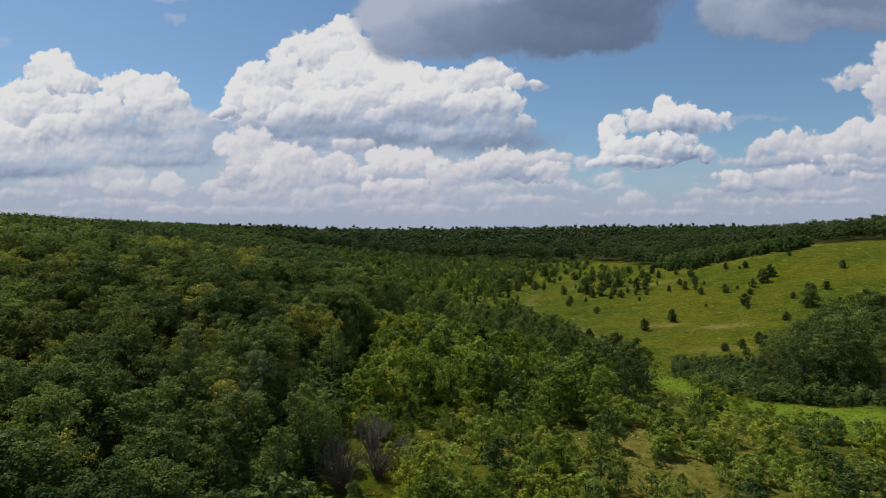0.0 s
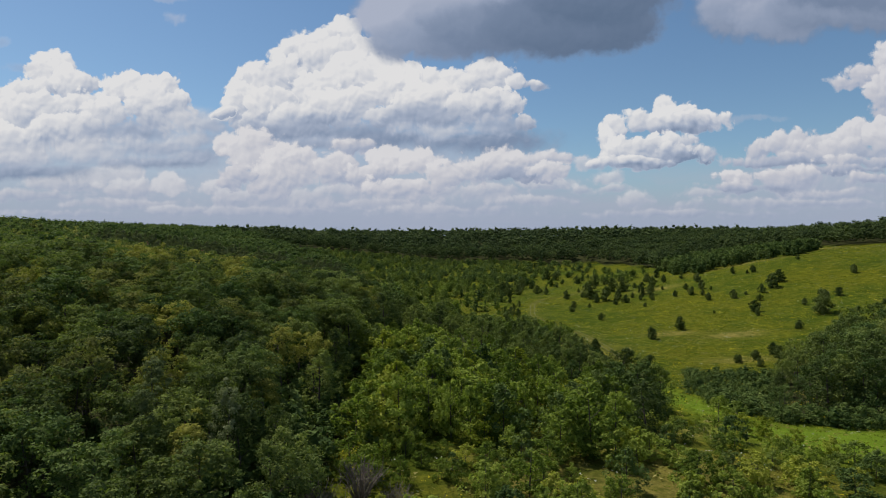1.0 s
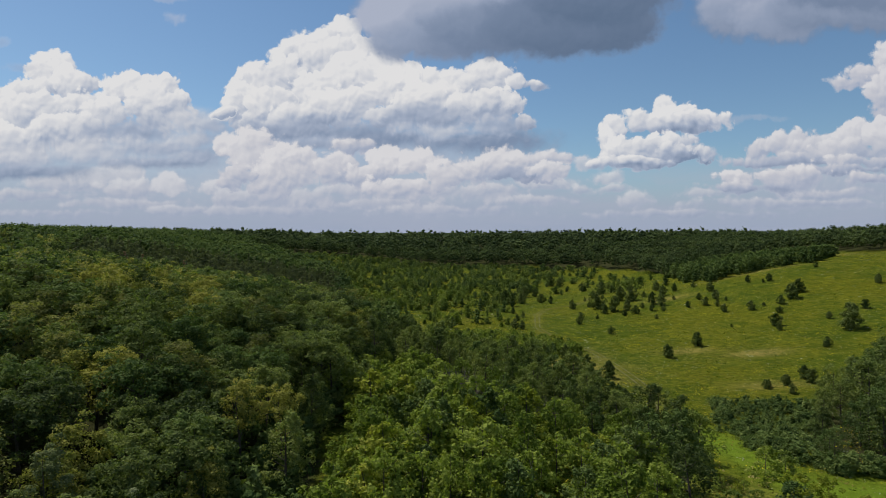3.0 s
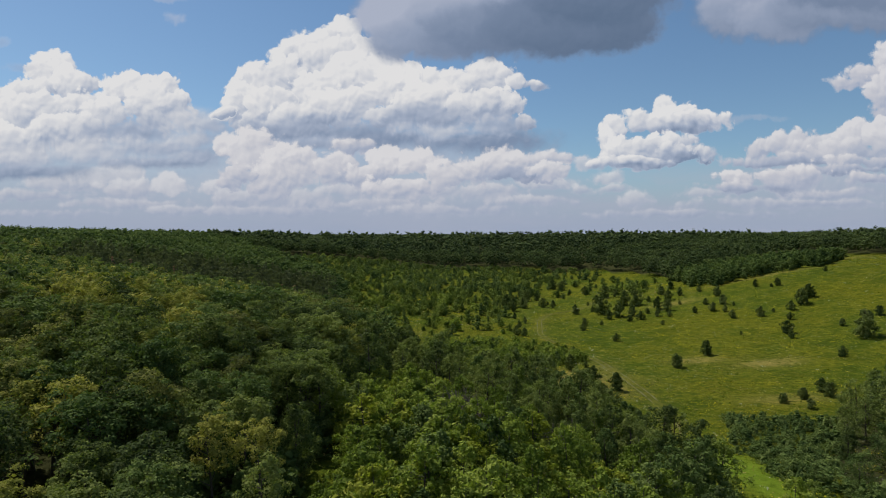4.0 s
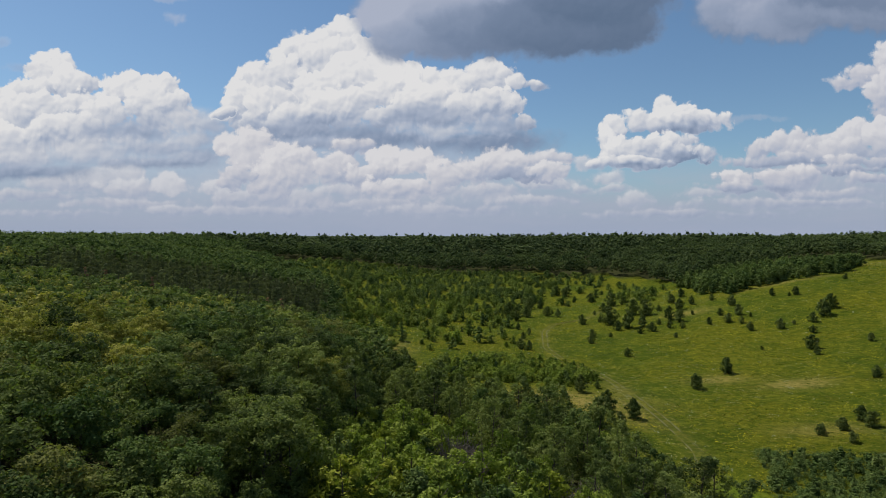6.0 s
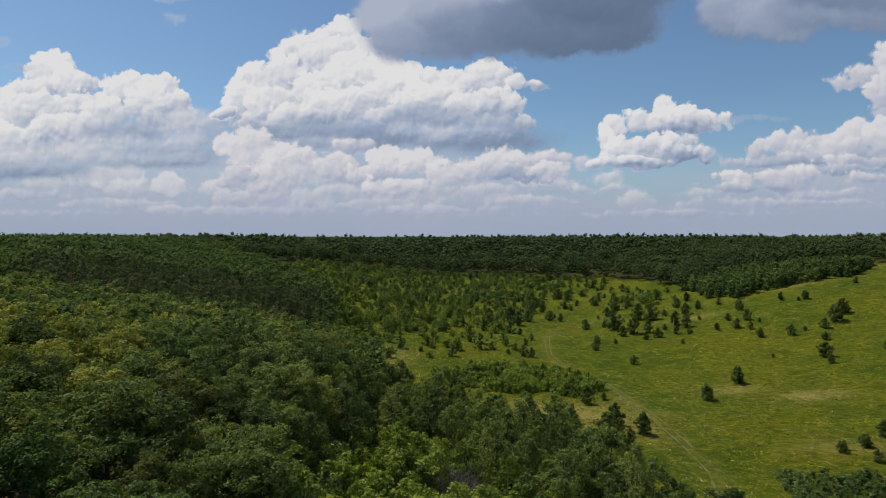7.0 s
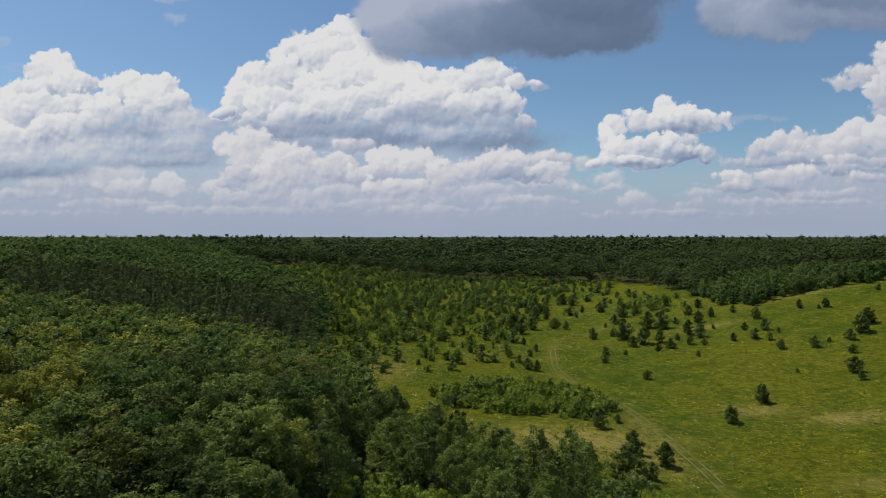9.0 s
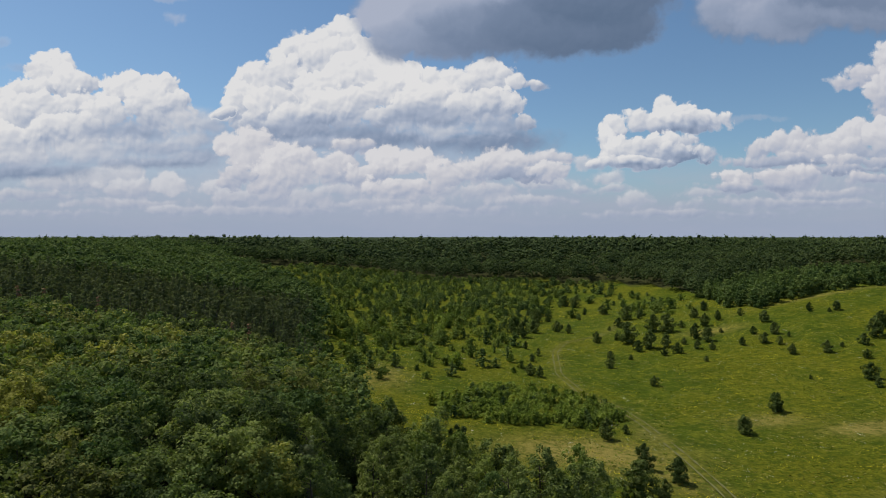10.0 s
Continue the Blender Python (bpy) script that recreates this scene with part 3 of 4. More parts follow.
def broadleaf(rng, height, radius, base, clumps, each, size, upright=0.0, fill=0.5, lump=(0.20, 0.34), wild=0.5, even=False):
    """A domed crown of clumps, uneven in outline. upright narrows its top; even spreads the clumps over the dome."""
    way = unit(rng.normal(size=(clumps, 3)) + np.array((0, 0, 0.55)))
    deep = rng.uniform(0.35, 1.0, clumps) ** 0.45
    if even:
        k = (np.arange(clumps) + 0.5) / clumps
        z, a = 0.9 - 1.35 * k, 2.399963 * np.arange(clumps) + rng.uniform(0, 6)
        way = unit(np.stack([np.cos(a) * np.sqrt(1 - z * z), np.sin(a) * np.sqrt(1 - z * z), z], 1) + 0.12 * rng.normal(size=(clumps, 3)))
        deep = rng.uniform(0.82, 1.0, clumps)
    half, mid = (height - base) / 2, (height + base) / 2
    lobe = 1 + 0.22 * np.sin(2 * np.arctan2(way[:, 1], way[:, 0]) + rng.uniform(0, 6)) + 0.12 * rng.normal(size=clumps)
    c = way * (deep * lobe)[:, None] * np.array((radius * 0.8, radius * 0.8, half * (0.74 if even else 0.82)))
    c[:, :2] *= (1 - upright * np.clip(c[:, 2:] / half, -0.4, 1))
    c[:, 2] += mid
    r = radius * rng.uniform(*lump, clumps) * (1 - 0.3 * upright)
    blades = crown_leaves(rng, c, r, each, size, np.array((0, 0, mid - half * 0.3)), wild=wild)
    if fill:
        inner = lumps(rng, c * np.array((0.9, 0.9, 1)) - np.array((0, 0, 0.05 * half)), r * fill)
    else:
        inner = twigs(rng, c, r, 9, size * 1.3)
    return Foliage(blades, inner)


def bushy(rng, height, radius, clumps, each, size, point=0.5, foot=0.0, fill=0.45, lump=(0.2, 0.32)):
    """A free-standing crown, leafy to the ground: widest low down, drawn to a rounded point."""
    f = (np.arange(clumps) + rng.uniform(0, 1, clumps)) / clumps
    wide = np.sin(np.pi * (0.22 + 0.74 * f)) ** (0.55 + 0.6 * point)
    a, deep = rng.uniform(0, 6.283, clumps), np.sqrt(rng.uniform(0.25, 1.0, clumps))
    lean = 1 + 0.2 * np.sin(2 * a + rng.uniform(0, 6)) + 0.1 * rng.normal(size=clumps)
    r = radius * rng.uniform(*lump, clumps) * (0.55 + 0.45 * wide)
    d = (radius * wide * deep * lean - r * 0.6).clip(0, None)
    z = foot + (height - foot) * (0.07 + 0.86 * f)
    c = np.stack([np.cos(a) * d, np.sin(a) * d, z], 1)
    n = np.repeat(c, each, 0)
    out = unit(n * np.array((1, 1, 0)) + rng.normal(size=n.shape) * 0.02)
    way = unit(rng.normal(size=n.shape) + out * 0.8 + np.array((0, 0, 0.4)))
    at = n + way * np.repeat(r, each)[:, None] * rng.uniform(0.5, 1.15, (len(n), 1))
    at[:, 2] = np.maximum(at[:, 2], 0.06)
    blades = sprays(rng, at, unit(way + 0.5 * rng.normal(size=n.shape) + np.array((0, 0, 0.2))), size)
    g = np.linspace(0.12, 0.8, 5)
    core = np.stack([0 * g, 0 * g, foot + (height - foot) * g], 1)
    inner = twigs(rng, c, r, 9, size * 1.3) if not fill else np.concatenate([lumps(rng, c * np.array((0.85, 0.85, 0.97)), r * fill), lumps(rng, core, radius * 0.42 * np.sin(np.pi * (0.22 + 0.74 * g)), 1.0)])
    return Foliage(blades, inner)


def conifer(rng, height, radius, base, tiers, arms, each, size):
    """A tapering crown of whorls of drooping arms."""
    c, r = [], []
    for k in range(tiers):
        f = (k + 0.3) / tiers
        reach = radius * (1 - f) ** 0.8
        for j in range(max(2, int(arms * (1 - 0.6 * f)))):
            a = rng.uniform(0, 6.28)
            d = reach * rng.uniform(0.35, 0.95)
            c.append((d * math.cos(a), d * math.sin(a), base + (height - base) * f - 0.12 * d + rng.uniform(-0.1, 0.1) * height / tiers))
            r.append(max(0.16, radius * rng.uniform(0.2, 0.34) * (1 - 0.55 * f)))
    c.append((0, 0, height - 0.12 * radius)), r.append(0.16 * radius)
    c, r = np.array(c), np.array(r)
    blades = crown_leaves(rng, c, r, each, size, np.array((0, 0, base)), 0.75, 0.8)
    f = np.linspace(0.06, 0.85, 6)
    core = np.stack([0 * f, 0 * f, base + (height - base) * f], 1)
    inner = lumps(rng, core, radius * 0.5 * (1 - f) ** 0.8 + 0.05, 1.2)
    return Foliage(blades, inner)


def tube(points, radii, sides=6):
    """A tapering round limb along points."""
    ring, verts = [], []
    for k, (p, r) in enumerate(zip(points, radii)):
        ahead = unit(np.array(points[min(k + 1, len(points) - 1)], float) - np.array(points[max(k - 1, 0)], float))
        a = unit(np.cross(ahead, (0.31, 0.95, 0.05)))
        b = np.cross(ahead, a)
        for j in range(sides):
            t = 6.2832 * j / sides
            verts.append(np.array(p, float) + r * (math.cos(t) * a + math.sin(t) * b))
    for k in range(len(points) - 1):
        for j in range(sides):
            ring.append((k * sides + j, k * sides + (j + 1) % sides, (k + 1) * sides + (j + 1) % sides, (k + 1) * sides + j))
    return np.array(verts), np.array(ring)


def trunk_mesh(rng, name, height, thick, limbs, spread, material, fork=0.35):
    """A tapered, slightly bent trunk with rising limbs, in one mesh."""
    parts, lean = [], rng.normal(size=2) * 0.04 * height
    spine = [(lean[0] * f * f, lean[1] * f * f, -0.3 + (height + 0.3) * f) for f in (0, 0.08, 0.35, 0.7, 1.0)]
    parts.append(tube(spine, [thick * 1.5, thick, thick * 0.8, thick * 0.45, thick * 0.12], 7))
    for k in range(limbs):
        f = fork + (0.9 - fork) * (k + rng.uniform(0, 0.8)) / max(limbs, 1)
        a, reach = rng.uniform(0, 6.28), spread * rng.uniform(0.5, 0.95) * (1.1 - 0.6 * f)
        o = np.array((lean[0] * f * f, lean[1] * f * f, height * f))
        tip = o + np.array((math.cos(a) * reach, math.sin(a) * reach, reach * rng.uniform(0.4, 0.9)))
        parts.append(tube([o, (o * 0.45 + tip * 0.55) + (0, 0, -0.06 * reach), tip], [thick * 0.42 * (1 - 0.5 * f), thick * 0.26 * (1 - 0.5 * f), 0.02], 5))
    verts, faces, at = [], [], 0
    for v, f in parts:
        verts.append(v), faces.append(f + at)
        at += len(v)
    return build_mesh(name, np.concatenate(verts), np.concatenate(faces), material, True)


def plant(name, foliage, leaf, trunk, label, category, group=""):
    """A plant of two parts, trunk and crown, under an empty at its foot."""
    root = tagged(new(name), label, category, group)
    root.empty_display_size = 0.3
    for part_name, me in (("trunk", trunk), ("crown", foliage.mesh("crown", leaf))):
        new(part_name, me).parent = root
    return root


def spots(rng, box, gap, keep, jitter=0.55):
    """Places on a jittered triangular grid for which keep(x, y) holds."""
    x0, y0, x1, y1 = box
    ys = np.arange(y0, y1, gap * 0.866)
    x, y = np.meshgrid(np.arange(x0, x1, gap), ys)
    x = x + (np.arange(len(ys)) % 2)[:, None] * gap / 2
    x, y = (a.ravel() + rng.uniform(-jitter, jitter, a.size) * gap for a in (x, y))
    ok = keep(x, y)
    return np.stack([x[ok], y[ok]], 1)


def in_view(x, y):
    """The wedge of land that the flight looks over."""
    return np.abs(x) < 0.80 * (y + 12)


def strew(name, kinds, leaf, places, rng, low, high, label, category, wide=(0.9, 1.15), sink=0.1, grow=None):
    """Plants past counting, joined into one mesh: copies of a few kinds, turned and scaled."""
    pick = rng.integers(0, len(kinds), len(places))
    size, turn, broad = rng.uniform(low, high, len(places)), rng.uniform(0, 6.28, len(places)), rng.uniform(*wide, len(places))
    if grow:
        size = size * grow(places[:, 0], places[:, 1])
    z = ground_z(places[:, 0], places[:, 1]) - sink
    tone = rng.uniform(0, 1, len(places))
    verts, faces, tones, at = [], [], [], 0
    for k, kind in enumerate(kinds):
        own = np.where(pick == k)[0]
        if not len(own):
            continue
        v = kind.tris.reshape(-1, 3)
        f = np.arange(len(v)).reshape(-1, 3)
        c, s = np.cos(turn[own])[:, None], np.sin(turn[own])[:, None]
        w, h = (size * broad)[own][:, None], size[own][:, None]
        x = (v[None, :, 0] * c - v[None, :, 1] * s) * w + places[own, 0][:, None]
        y = (v[None, :, 0] * s + v[None, :, 1] * c) * w + places[own, 1][:, None]
        zz = v[None, :, 2] * h + z[own][:, None]
        verts.append(np.stack([x, y, zz], -1).reshape(-1, 3))
        faces.append((f[None] + (np.arange(len(own)) * len(v))[:, None, None]).reshape(-1, 3) + at)
        tones.append(np.repeat(tone[own], len(v)))
        at += len(own) * len(v)
    me = build_mesh(name, np.concatenate(verts), np.concatenate(faces), leaf, False, {"tone": np.concatenate(tones)})
    return tagged(new(name, me), label, category, kind="stuff")


def set_out(things, places, rng, low, high, sink=0.1, wide=(0.9, 1.12), grow=None):
    """Plants one by one: copies of the model things, turned and scaled."""
    for x, y in places:
        s, w = rng.uniform(low, high) * (float(grow(x, y)) if grow else 1.0), rng.uniform(*wide)
        m = pose(float(x), float(y), float(ground_z(x, y)) - sink, rng.uniform(-3, 3), rng.uniform(-3, 3), rng.uniform(0, 360)) @ Matrix.Diagonal((s * w, s * w, s, 1))
        copy_thing(things[rng.integers(0, len(things))], m)


def drop(things):
    """Takes the model things away again once they are copied."""
    for t in things:
        for o in (*t.children, t):
            bpy.data.objects.remove(o)



def twig_bush(rng, name, height, spread, stems):
    """A leafless bush: thin forking stems fanning out from its foot."""
    parts = []
    for k in range(stems):
        a, out = rng.uniform(0, 6.28), spread * math.sqrt(rng.uniform(0.02, 1))
        top = np.array((math.cos(a) * out, math.sin(a) * out, height * rng.uniform(0.6, 1.0) * (1 - 0.25 * (out / spread) ** 2)))
        knee = top * np.array((0.45, 0.45, 0.55))
        parts.append(tube([(top[0] * 0.06, top[1] * 0.06, -0.1), knee, top], [0.035, 0.025, 0.008], 3))
        for j in range(3):
            o = knee + (top - knee) * rng.uniform(0.1, 0.8)
            tip = o + unit(rng.normal(size=3) + (0, 0, 1.2)) * height * rng.uniform(0.15, 0.3)
            parts.append(tube([o, tip], [0.016, 0.006], 3))
    verts, faces, at = [], [], 0
    for v, f in parts:
        verts.append(v), faces.append(f + at)
        at += len(v)
    return build_mesh(name, np.concatenate(verts), np.concatenate(faces), BARK_DRY)


def patchy(x, y, scale, seed):
    """Smooth noise over the plan, about 0 to 1."""
    return np.array([0.5 + 0.5 * noise.fractal(Vector((a * scale, b * scale, seed)), 1.0, 2.0, 3) for a, b in zip(x, y)])


rng = np.random.default_rng(7)

# west wood: the oaks near the flight, one by one
west = lambda x, y: inside(OAKS, x, y) & ~inside(PINES, x, y) & ~inside(LOBE, x, y) & in_view(x, y)
oak_height = lambda x, y: np.interp(y, (42, 60, 75, 110, 140), (0.78, 0.86, 0.95, 1.07, 1.1)) * (1 - np.interp(x, (-28, -13), (0, 0.24)) * np.interp(y, (85, 115), (1, 0.2)))
oak_spots = spots(rng, (-330, 18, 30, 430), 4.3, west, 0.5)
order = np.argsort(np.hypot(oak_spots[:, 0] + 8, 0.8 * (oak_spots[:, 1] - 62)))
near_oaks, rest = oak_spots[order[:280]], oak_spots[order[280:]]
rest = rest[(rest[:, 1] < 215) | (rng.uniform(size=len(rest)) < 0.72)]
golden = lambda q: (np.hypot((q[:, 0] + 49 + 0.3 * (q[:, 1] - 118)) / 12, (q[:, 1] - 117) / 24) < 1) & (rng.uniform(size=len(q)) < 0.75) | (rng.uniform(size=len(q)) < 0.09)
OAK, MAPLE = "oaks of the west wood", "yellowish trees of the west wood"
OAK_LABEL, MAPLE_LABEL = "dense dark green oak in the closed wood", "yellowish green maple among the dark oaks"
oak_trunks = [trunk_mesh(rng, "trunk", 9.5, 0.17, 7, 2.4, BARK) for k in range(4)]
oaks = [plant("oak_tree", broadleaf(rng, 11.5, 3.3, 4.0, 58, 56, 0.215, fill=0, lump=(0.15, 0.27)), (LEAF_OAK, LEAF_OAK, LEAF_SHRUB, LEAF_OLIVE, LEAF_OAK, LEAF_OAK)[k], oak_trunks[k % 4], OAK_LABEL, "tree", OAK) for k in range(6)]
pale = [plant("field_maple", broadleaf(rng, 11.3, 2.8, 4.0, 50, 62, 0.19, fill=0, lump=(0.15, 0.27)), LEAF_YELLOW, oak_trunks[k], MAPLE_LABEL, "tree", MAPLE) for k in range(3)]
silver = [plant("silver_poplar", broadleaf(rng, 11.0, 2.2, 3.2, 40, 100, 0.15, 0.2, fill=0, lump=(0.16, 0.28)), LEAF_GREY, trunk_mesh(rng, "trunk", 9.5, 0.14, 6, 1.8, BARK), "silvery grey-green tree standing among the oaks", "tree", "silvery trees of the west wood")]
edge_oaks = [plant("oak_tree", bushy(rng, 11.0, 3.1, 62, 60, 0.215, 0.2, fill=0, lump=(0.17, 0.28)), LEAF_OAK, trunk_mesh(rng, "trunk", 9.0, 0.18, 7, 2.5, BARK), "dark green oak at the wood edge, leafy to the ground", "tree", OAK) for k in range(3)]
yellow, brink = golden(near_oaks), near_oaks[:, 0] > -14
yellow &= ~brink
set_out(edge_oaks, near_oaks[brink], rng, 0.9, 1.08, grow=oak_height, wide=(1.0, 1.3))
set_out(oaks, near_oaks[~yellow & ~brink], rng, 0.88, 1.12, grow=oak_height, wide=(1.0, 1.22))
set_out(pale, near_oaks[yellow], rng, 0.88, 1.08, grow=oak_height)
set_out(silver, [(-22.5, 53.0), (-15.5, 49.0), (-20.0, 46.0), (-12.0, 118.0)], rng, 0.82, 0.9, wide=(0.8, 0.95))

mid_kinds = [broadleaf(rng, 11.4, 3.3, 4.2, 25, 20, 0.36, fill=0.62, lump=(0.2, 0.32), wild=0.45, even=True) for k in range(6)]
far_kinds = [broadleaf(rng, 11.3, 3.6, 3.0, 13, 12, 0.5, fill=0.72, lump=(0.24, 0.36), wild=0.4, even=True) for k in range(6)]
mid, gold = rest[:, 1] < 215, golden(rest)
leaf_draw = rng.uniform(size=len(rest))
strew("oak_wood", mid_kinds, LEAF_OAK, rest[mid & ~gold & (leaf_draw < 0.45)], rng, 0.9, 1.1, "closed canopy of dark green oaks on the slope", "wood", grow=oak_height)
# same wood in darker shrub leaves: shade put into the leaf colour, and variety
strew("hornbeam_wood", mid_kinds, LEAF_SHRUB, rest[mid & ~gold & (leaf_draw > 0.45) & (leaf_draw < 0.9)], rng, 0.9, 1.1, "more of the oak canopy, in a darker leaf colour put in for shade", "wood", grow=oak_height)
strew("olive_wood", mid_kinds, LEAF_OLIVE, rest[mid & ~gold & (leaf_draw > 0.9)], rng, 0.9, 1.1, "olive green crowns here and there in the wood", "wood", grow=oak_height)
strew("yellowish_wood", mid_kinds, LEAF_YELLOW, rest[mid & gold], rng, 0.9, 1.08, "yellowish green crowns scattered through the oak wood", "wood", grow=oak_height)
strew("upper_oak_wood", far_kinds, LEAF_SHRUB, rest[~mid], rng, 0.85, 1.15, "distant dark green oak canopy up the slope", "wood")

outer = spots(rng, (-150, -30, -10, 190), 6.5, lambda x, y: ~in_view(x, y) & (x < -12) & ~(inside(PINES, x, y)))
strew("outer_oak_wood", far_kinds, LEAF_OAK, outer, rng, 0.85, 1.1, "closed oak wood running on beside the flight", "wood", wide=(1.2, 1.4))

# hazel and thorn under the edge of the wood
under_kinds = [bushy(rng, 2.8, 1.5, 14, 26, 0.22, 0.2, fill=0.3) for k in range(4)]
strew("understory", under_kinds, LEAF_SHRUB, spots(rng, (-26, 34, -6, 135), 2.6, lambda x, y: inside(OAKS, x, y)), rng, 0.6, 1.5, "dark green hazel and thorn under the wood edge", "undergrowth", wide=(1.0, 1.4))

# fringe of lower, dark trees round the north end of the regrowth
lobe_spots = spots(rng, (-10, 78, 36, 145), 4.0, lambda x, y: inside(LOBE, x, y))
lobe_height = lambda x, y: np.interp(y, (80, 100, 125), (0.72, 0.8, 1.0))
set_out(edge_oaks, lobe_spots[::2], rng, 0.75, 0.98, wide=(1.0, 1.25), grow=lobe_height)
fringe = [plant("hornbeam", bushy(rng, 9.0, 2.8, 54, 54, 0.22, 0.25, fill=0, lump=(0.17, 0.28)), (LEAF_OAK, LEAF_SHRUB, LEAF_OAK, LEAF_FIELD)[k], trunk_mesh(rng, "trunk", 7.5, 0.15, 7, 2.2, BARK), "dark green rounded hornbeam leafy to the ground", "tree", "trees of the fringe") for k in range(4)]
set_out(fringe, lobe_spots[1::2], rng, 0.8, 1.15, grow=lobe_height)
set_out(fringe, [(18.0, 76.0), (21.0, 80.0), (25.5, 84.0), (29.0, 87.0), (22.5, 72.5)], rng, 0.72, 0.85, wide=(1.15, 1.35))

# plateau wood
far_spots = spots(rng, (-420, 195, 420, 640), 5.9, lambda x, y: inside(FAR, x, y) & ~inside(TONGUE, x, y) & in_view(x, y), 0.8)
far_spots = far_spots[rng.uniform(size=len(far_spots)) < np.where(far_spots[:, 1] < 470, 0.86, np.where(far_spots[:, 1] < 550, 0.5, 0.25))]
front = (far_spots[:, 1] < 475) & (np.abs(far_spots[:, 0]) < 290)
strew("plateau_wood", [broadleaf(rng, 11.4, 4.0, 0.2, 18, 15, 0.55, fill=0.72, lump=(0.24, 0.36), wild=0.4, even=True) for k in range(7)], LEAF_FAR, far_spots[front], rng, 0.72, 1.12, "distant dark green wood closing the valley", "wood")
strew("plateau_wood_behind", [broadleaf(rng, 11.4, 4.6, 1.0, 11, 5, 0.75, fill=0.85, lump=(0.28, 0.4), wild=0.4, even=True) for k in range(6)], LEAF_FAR, far_spots[~front], rng, 0.92, 1.24, "dark treetops of the far plateau on the skyline", "wood")
strew("tongue_wood", [bushy(rng, 6.5, 2.6, 14, 16, 0.5, 0.2, fill=0.8, lump=(0.28, 0.42)) for k in range(6)], LEAF_SHRUB, spots(rng, (100, 265, 185, 355), 3.9, lambda x, y: inside(TONGUE, x, y)), rng, 0.6, 1.15, "younger olive green trees spilling down to the meadow edge", "wood")

def far_canopy():
    """The closed wood running on to the skyline, as one uneven sheet of crowns."""
    r = [335.0]
    while r[-1] < 1700:
        r.append(r[-1] + max(2.6, (r[-1] - 300) * 0.02))
    a, r = np.meshgrid(np.radians(np.linspace(-78, 78, 520)), r)
    x, y = r * np.sin(a), 250 + r * np.cos(a)
    bumps = np.array([noise.cell_vector(Vector((p * 0.14, q * 0.14, 1.0)))[0] + 0.7 * noise.noise(Vector((p * 0.3, q * 0.3, 4.0))) for p, q in zip(x.ravel(), y.ravel())])
    z = ground_z(x, y) + np.interp(r, (335, 400, 1700), (6.0, 7.8, 7.8)) + 2.0 * bumps.reshape(x.shape)
    me = build_mesh("far_wood", np.stack([x, y, z], -1).reshape(-1, 3), quads(*x.shape)[:, ::-1], LEAF_FAR)
    tagged(new("far_wood", me), "dark green woodland reaching to the horizon", "wood", kind="stuff")


far_canopy()

# pine block
pine_spots = spots(rng, (-140, 160, -20, 265), 3.7, lambda x, y: inside(PINES, x, y) & in_view(x, y), 0.8)
pines = [plant("pine_tree", conifer(rng, 11.5, 2.3, 2.6, 10, 8, 22, 0.30), LEAF_PINE, trunk_mesh(rng, "trunk", 11.5, 0.16, 4, 1.5, BARK), "dark blue-green pine in a dense block", "tree", "pines of the block") for k in range(4)]
rusty = [plant("dead_pine", conifer(rng, 11.5, 1.7, 2.5, 9, 6, 12, 0.4), LEAF_DEAD, trunk_mesh(rng, "trunk", 11, 0.15, 8, 1.5, BARK), "dead pine with rusty brown needles", "tree", "dead pines of the block")]
order = np.argsort(pine_spots[:, 1] - 0.4 * pine_spots[:, 0])
set_out(pines, pine_spots[order[:170]], rng, 0.82, 1.1)
set_out(rusty, [(-87, 186), (-84, 189), (-41, 180), (-38, 183), (-72, 188)], rng, 1.08, 1.18)
strew("pine_wood", [conifer(rng, 11.5, 2.5, 3.4, 8, 7, 14, 0.42) for k in range(4)], LEAF_PINE, pine_spots[order[170:]], rng, 0.82, 1.1, "dense block of dark blue-green pines", "wood")

# grove beyond the near meadow
grove_spots = spots(rng, (40, 75, 130, 145), 4.8, lambda x, y: inside(GROVE, x, y) & in_view(x, y))
grove = [plant("grove_tree", bushy(rng, 11.0, 3.4, 56, 44, 0.26, 0.05, fill=0, lump=(0.18, 0.3)), (LEAF_OAK, LEAF_SHRUB, LEAF_OAK, LEAF_OAK, LEAF_SHRUB)[k], trunk_mesh(rng, "trunk", 9, 0.2, 7, 2.6, BARK), "dark green rounded tree of the grove", "tree", "trees of the grove") for k in range(5)]
# tree heights step down towards this side to fit the camera's view
low_side = [(48, 92), (53, 100), (62, 116), (68, 129), (80, 139)]
grove_height = lambda x, y: np.interp(along(low_side, np.array([float(x)]), np.array([float(y)]))[0], (0.5, 3.5, 7.5, 14), (0.42, 0.66, 0.96, 1.05))
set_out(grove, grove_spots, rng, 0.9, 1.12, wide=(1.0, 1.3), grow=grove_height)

# young growth
regen_spots = spots(rng, (-15, 26, 32, 120), 2.6, lambda x, y: inside(REGEN, x, y) & ~inside(LOBE, x, y) & (rng.uniform(size=x.shape) < np.clip(1.05 - 0.03 * np.maximum(x + 4, 0) + 0.006 * (y - 60), 0.25, 1)))
DEAD_BUSHES = ((-6.0, 50.5, 1.15), (-8.6, 47.5, 1.0), (-5.0, 46.0, 0.9), (-7.4, 43.5, 1.2), (-3.2, 49.0, 0.8), (2.2, 103.0, 1.9), (3.5, 101.0, 1.6), (14.5, 97.0, 1.4), (26.0, 93.0, 1.2))
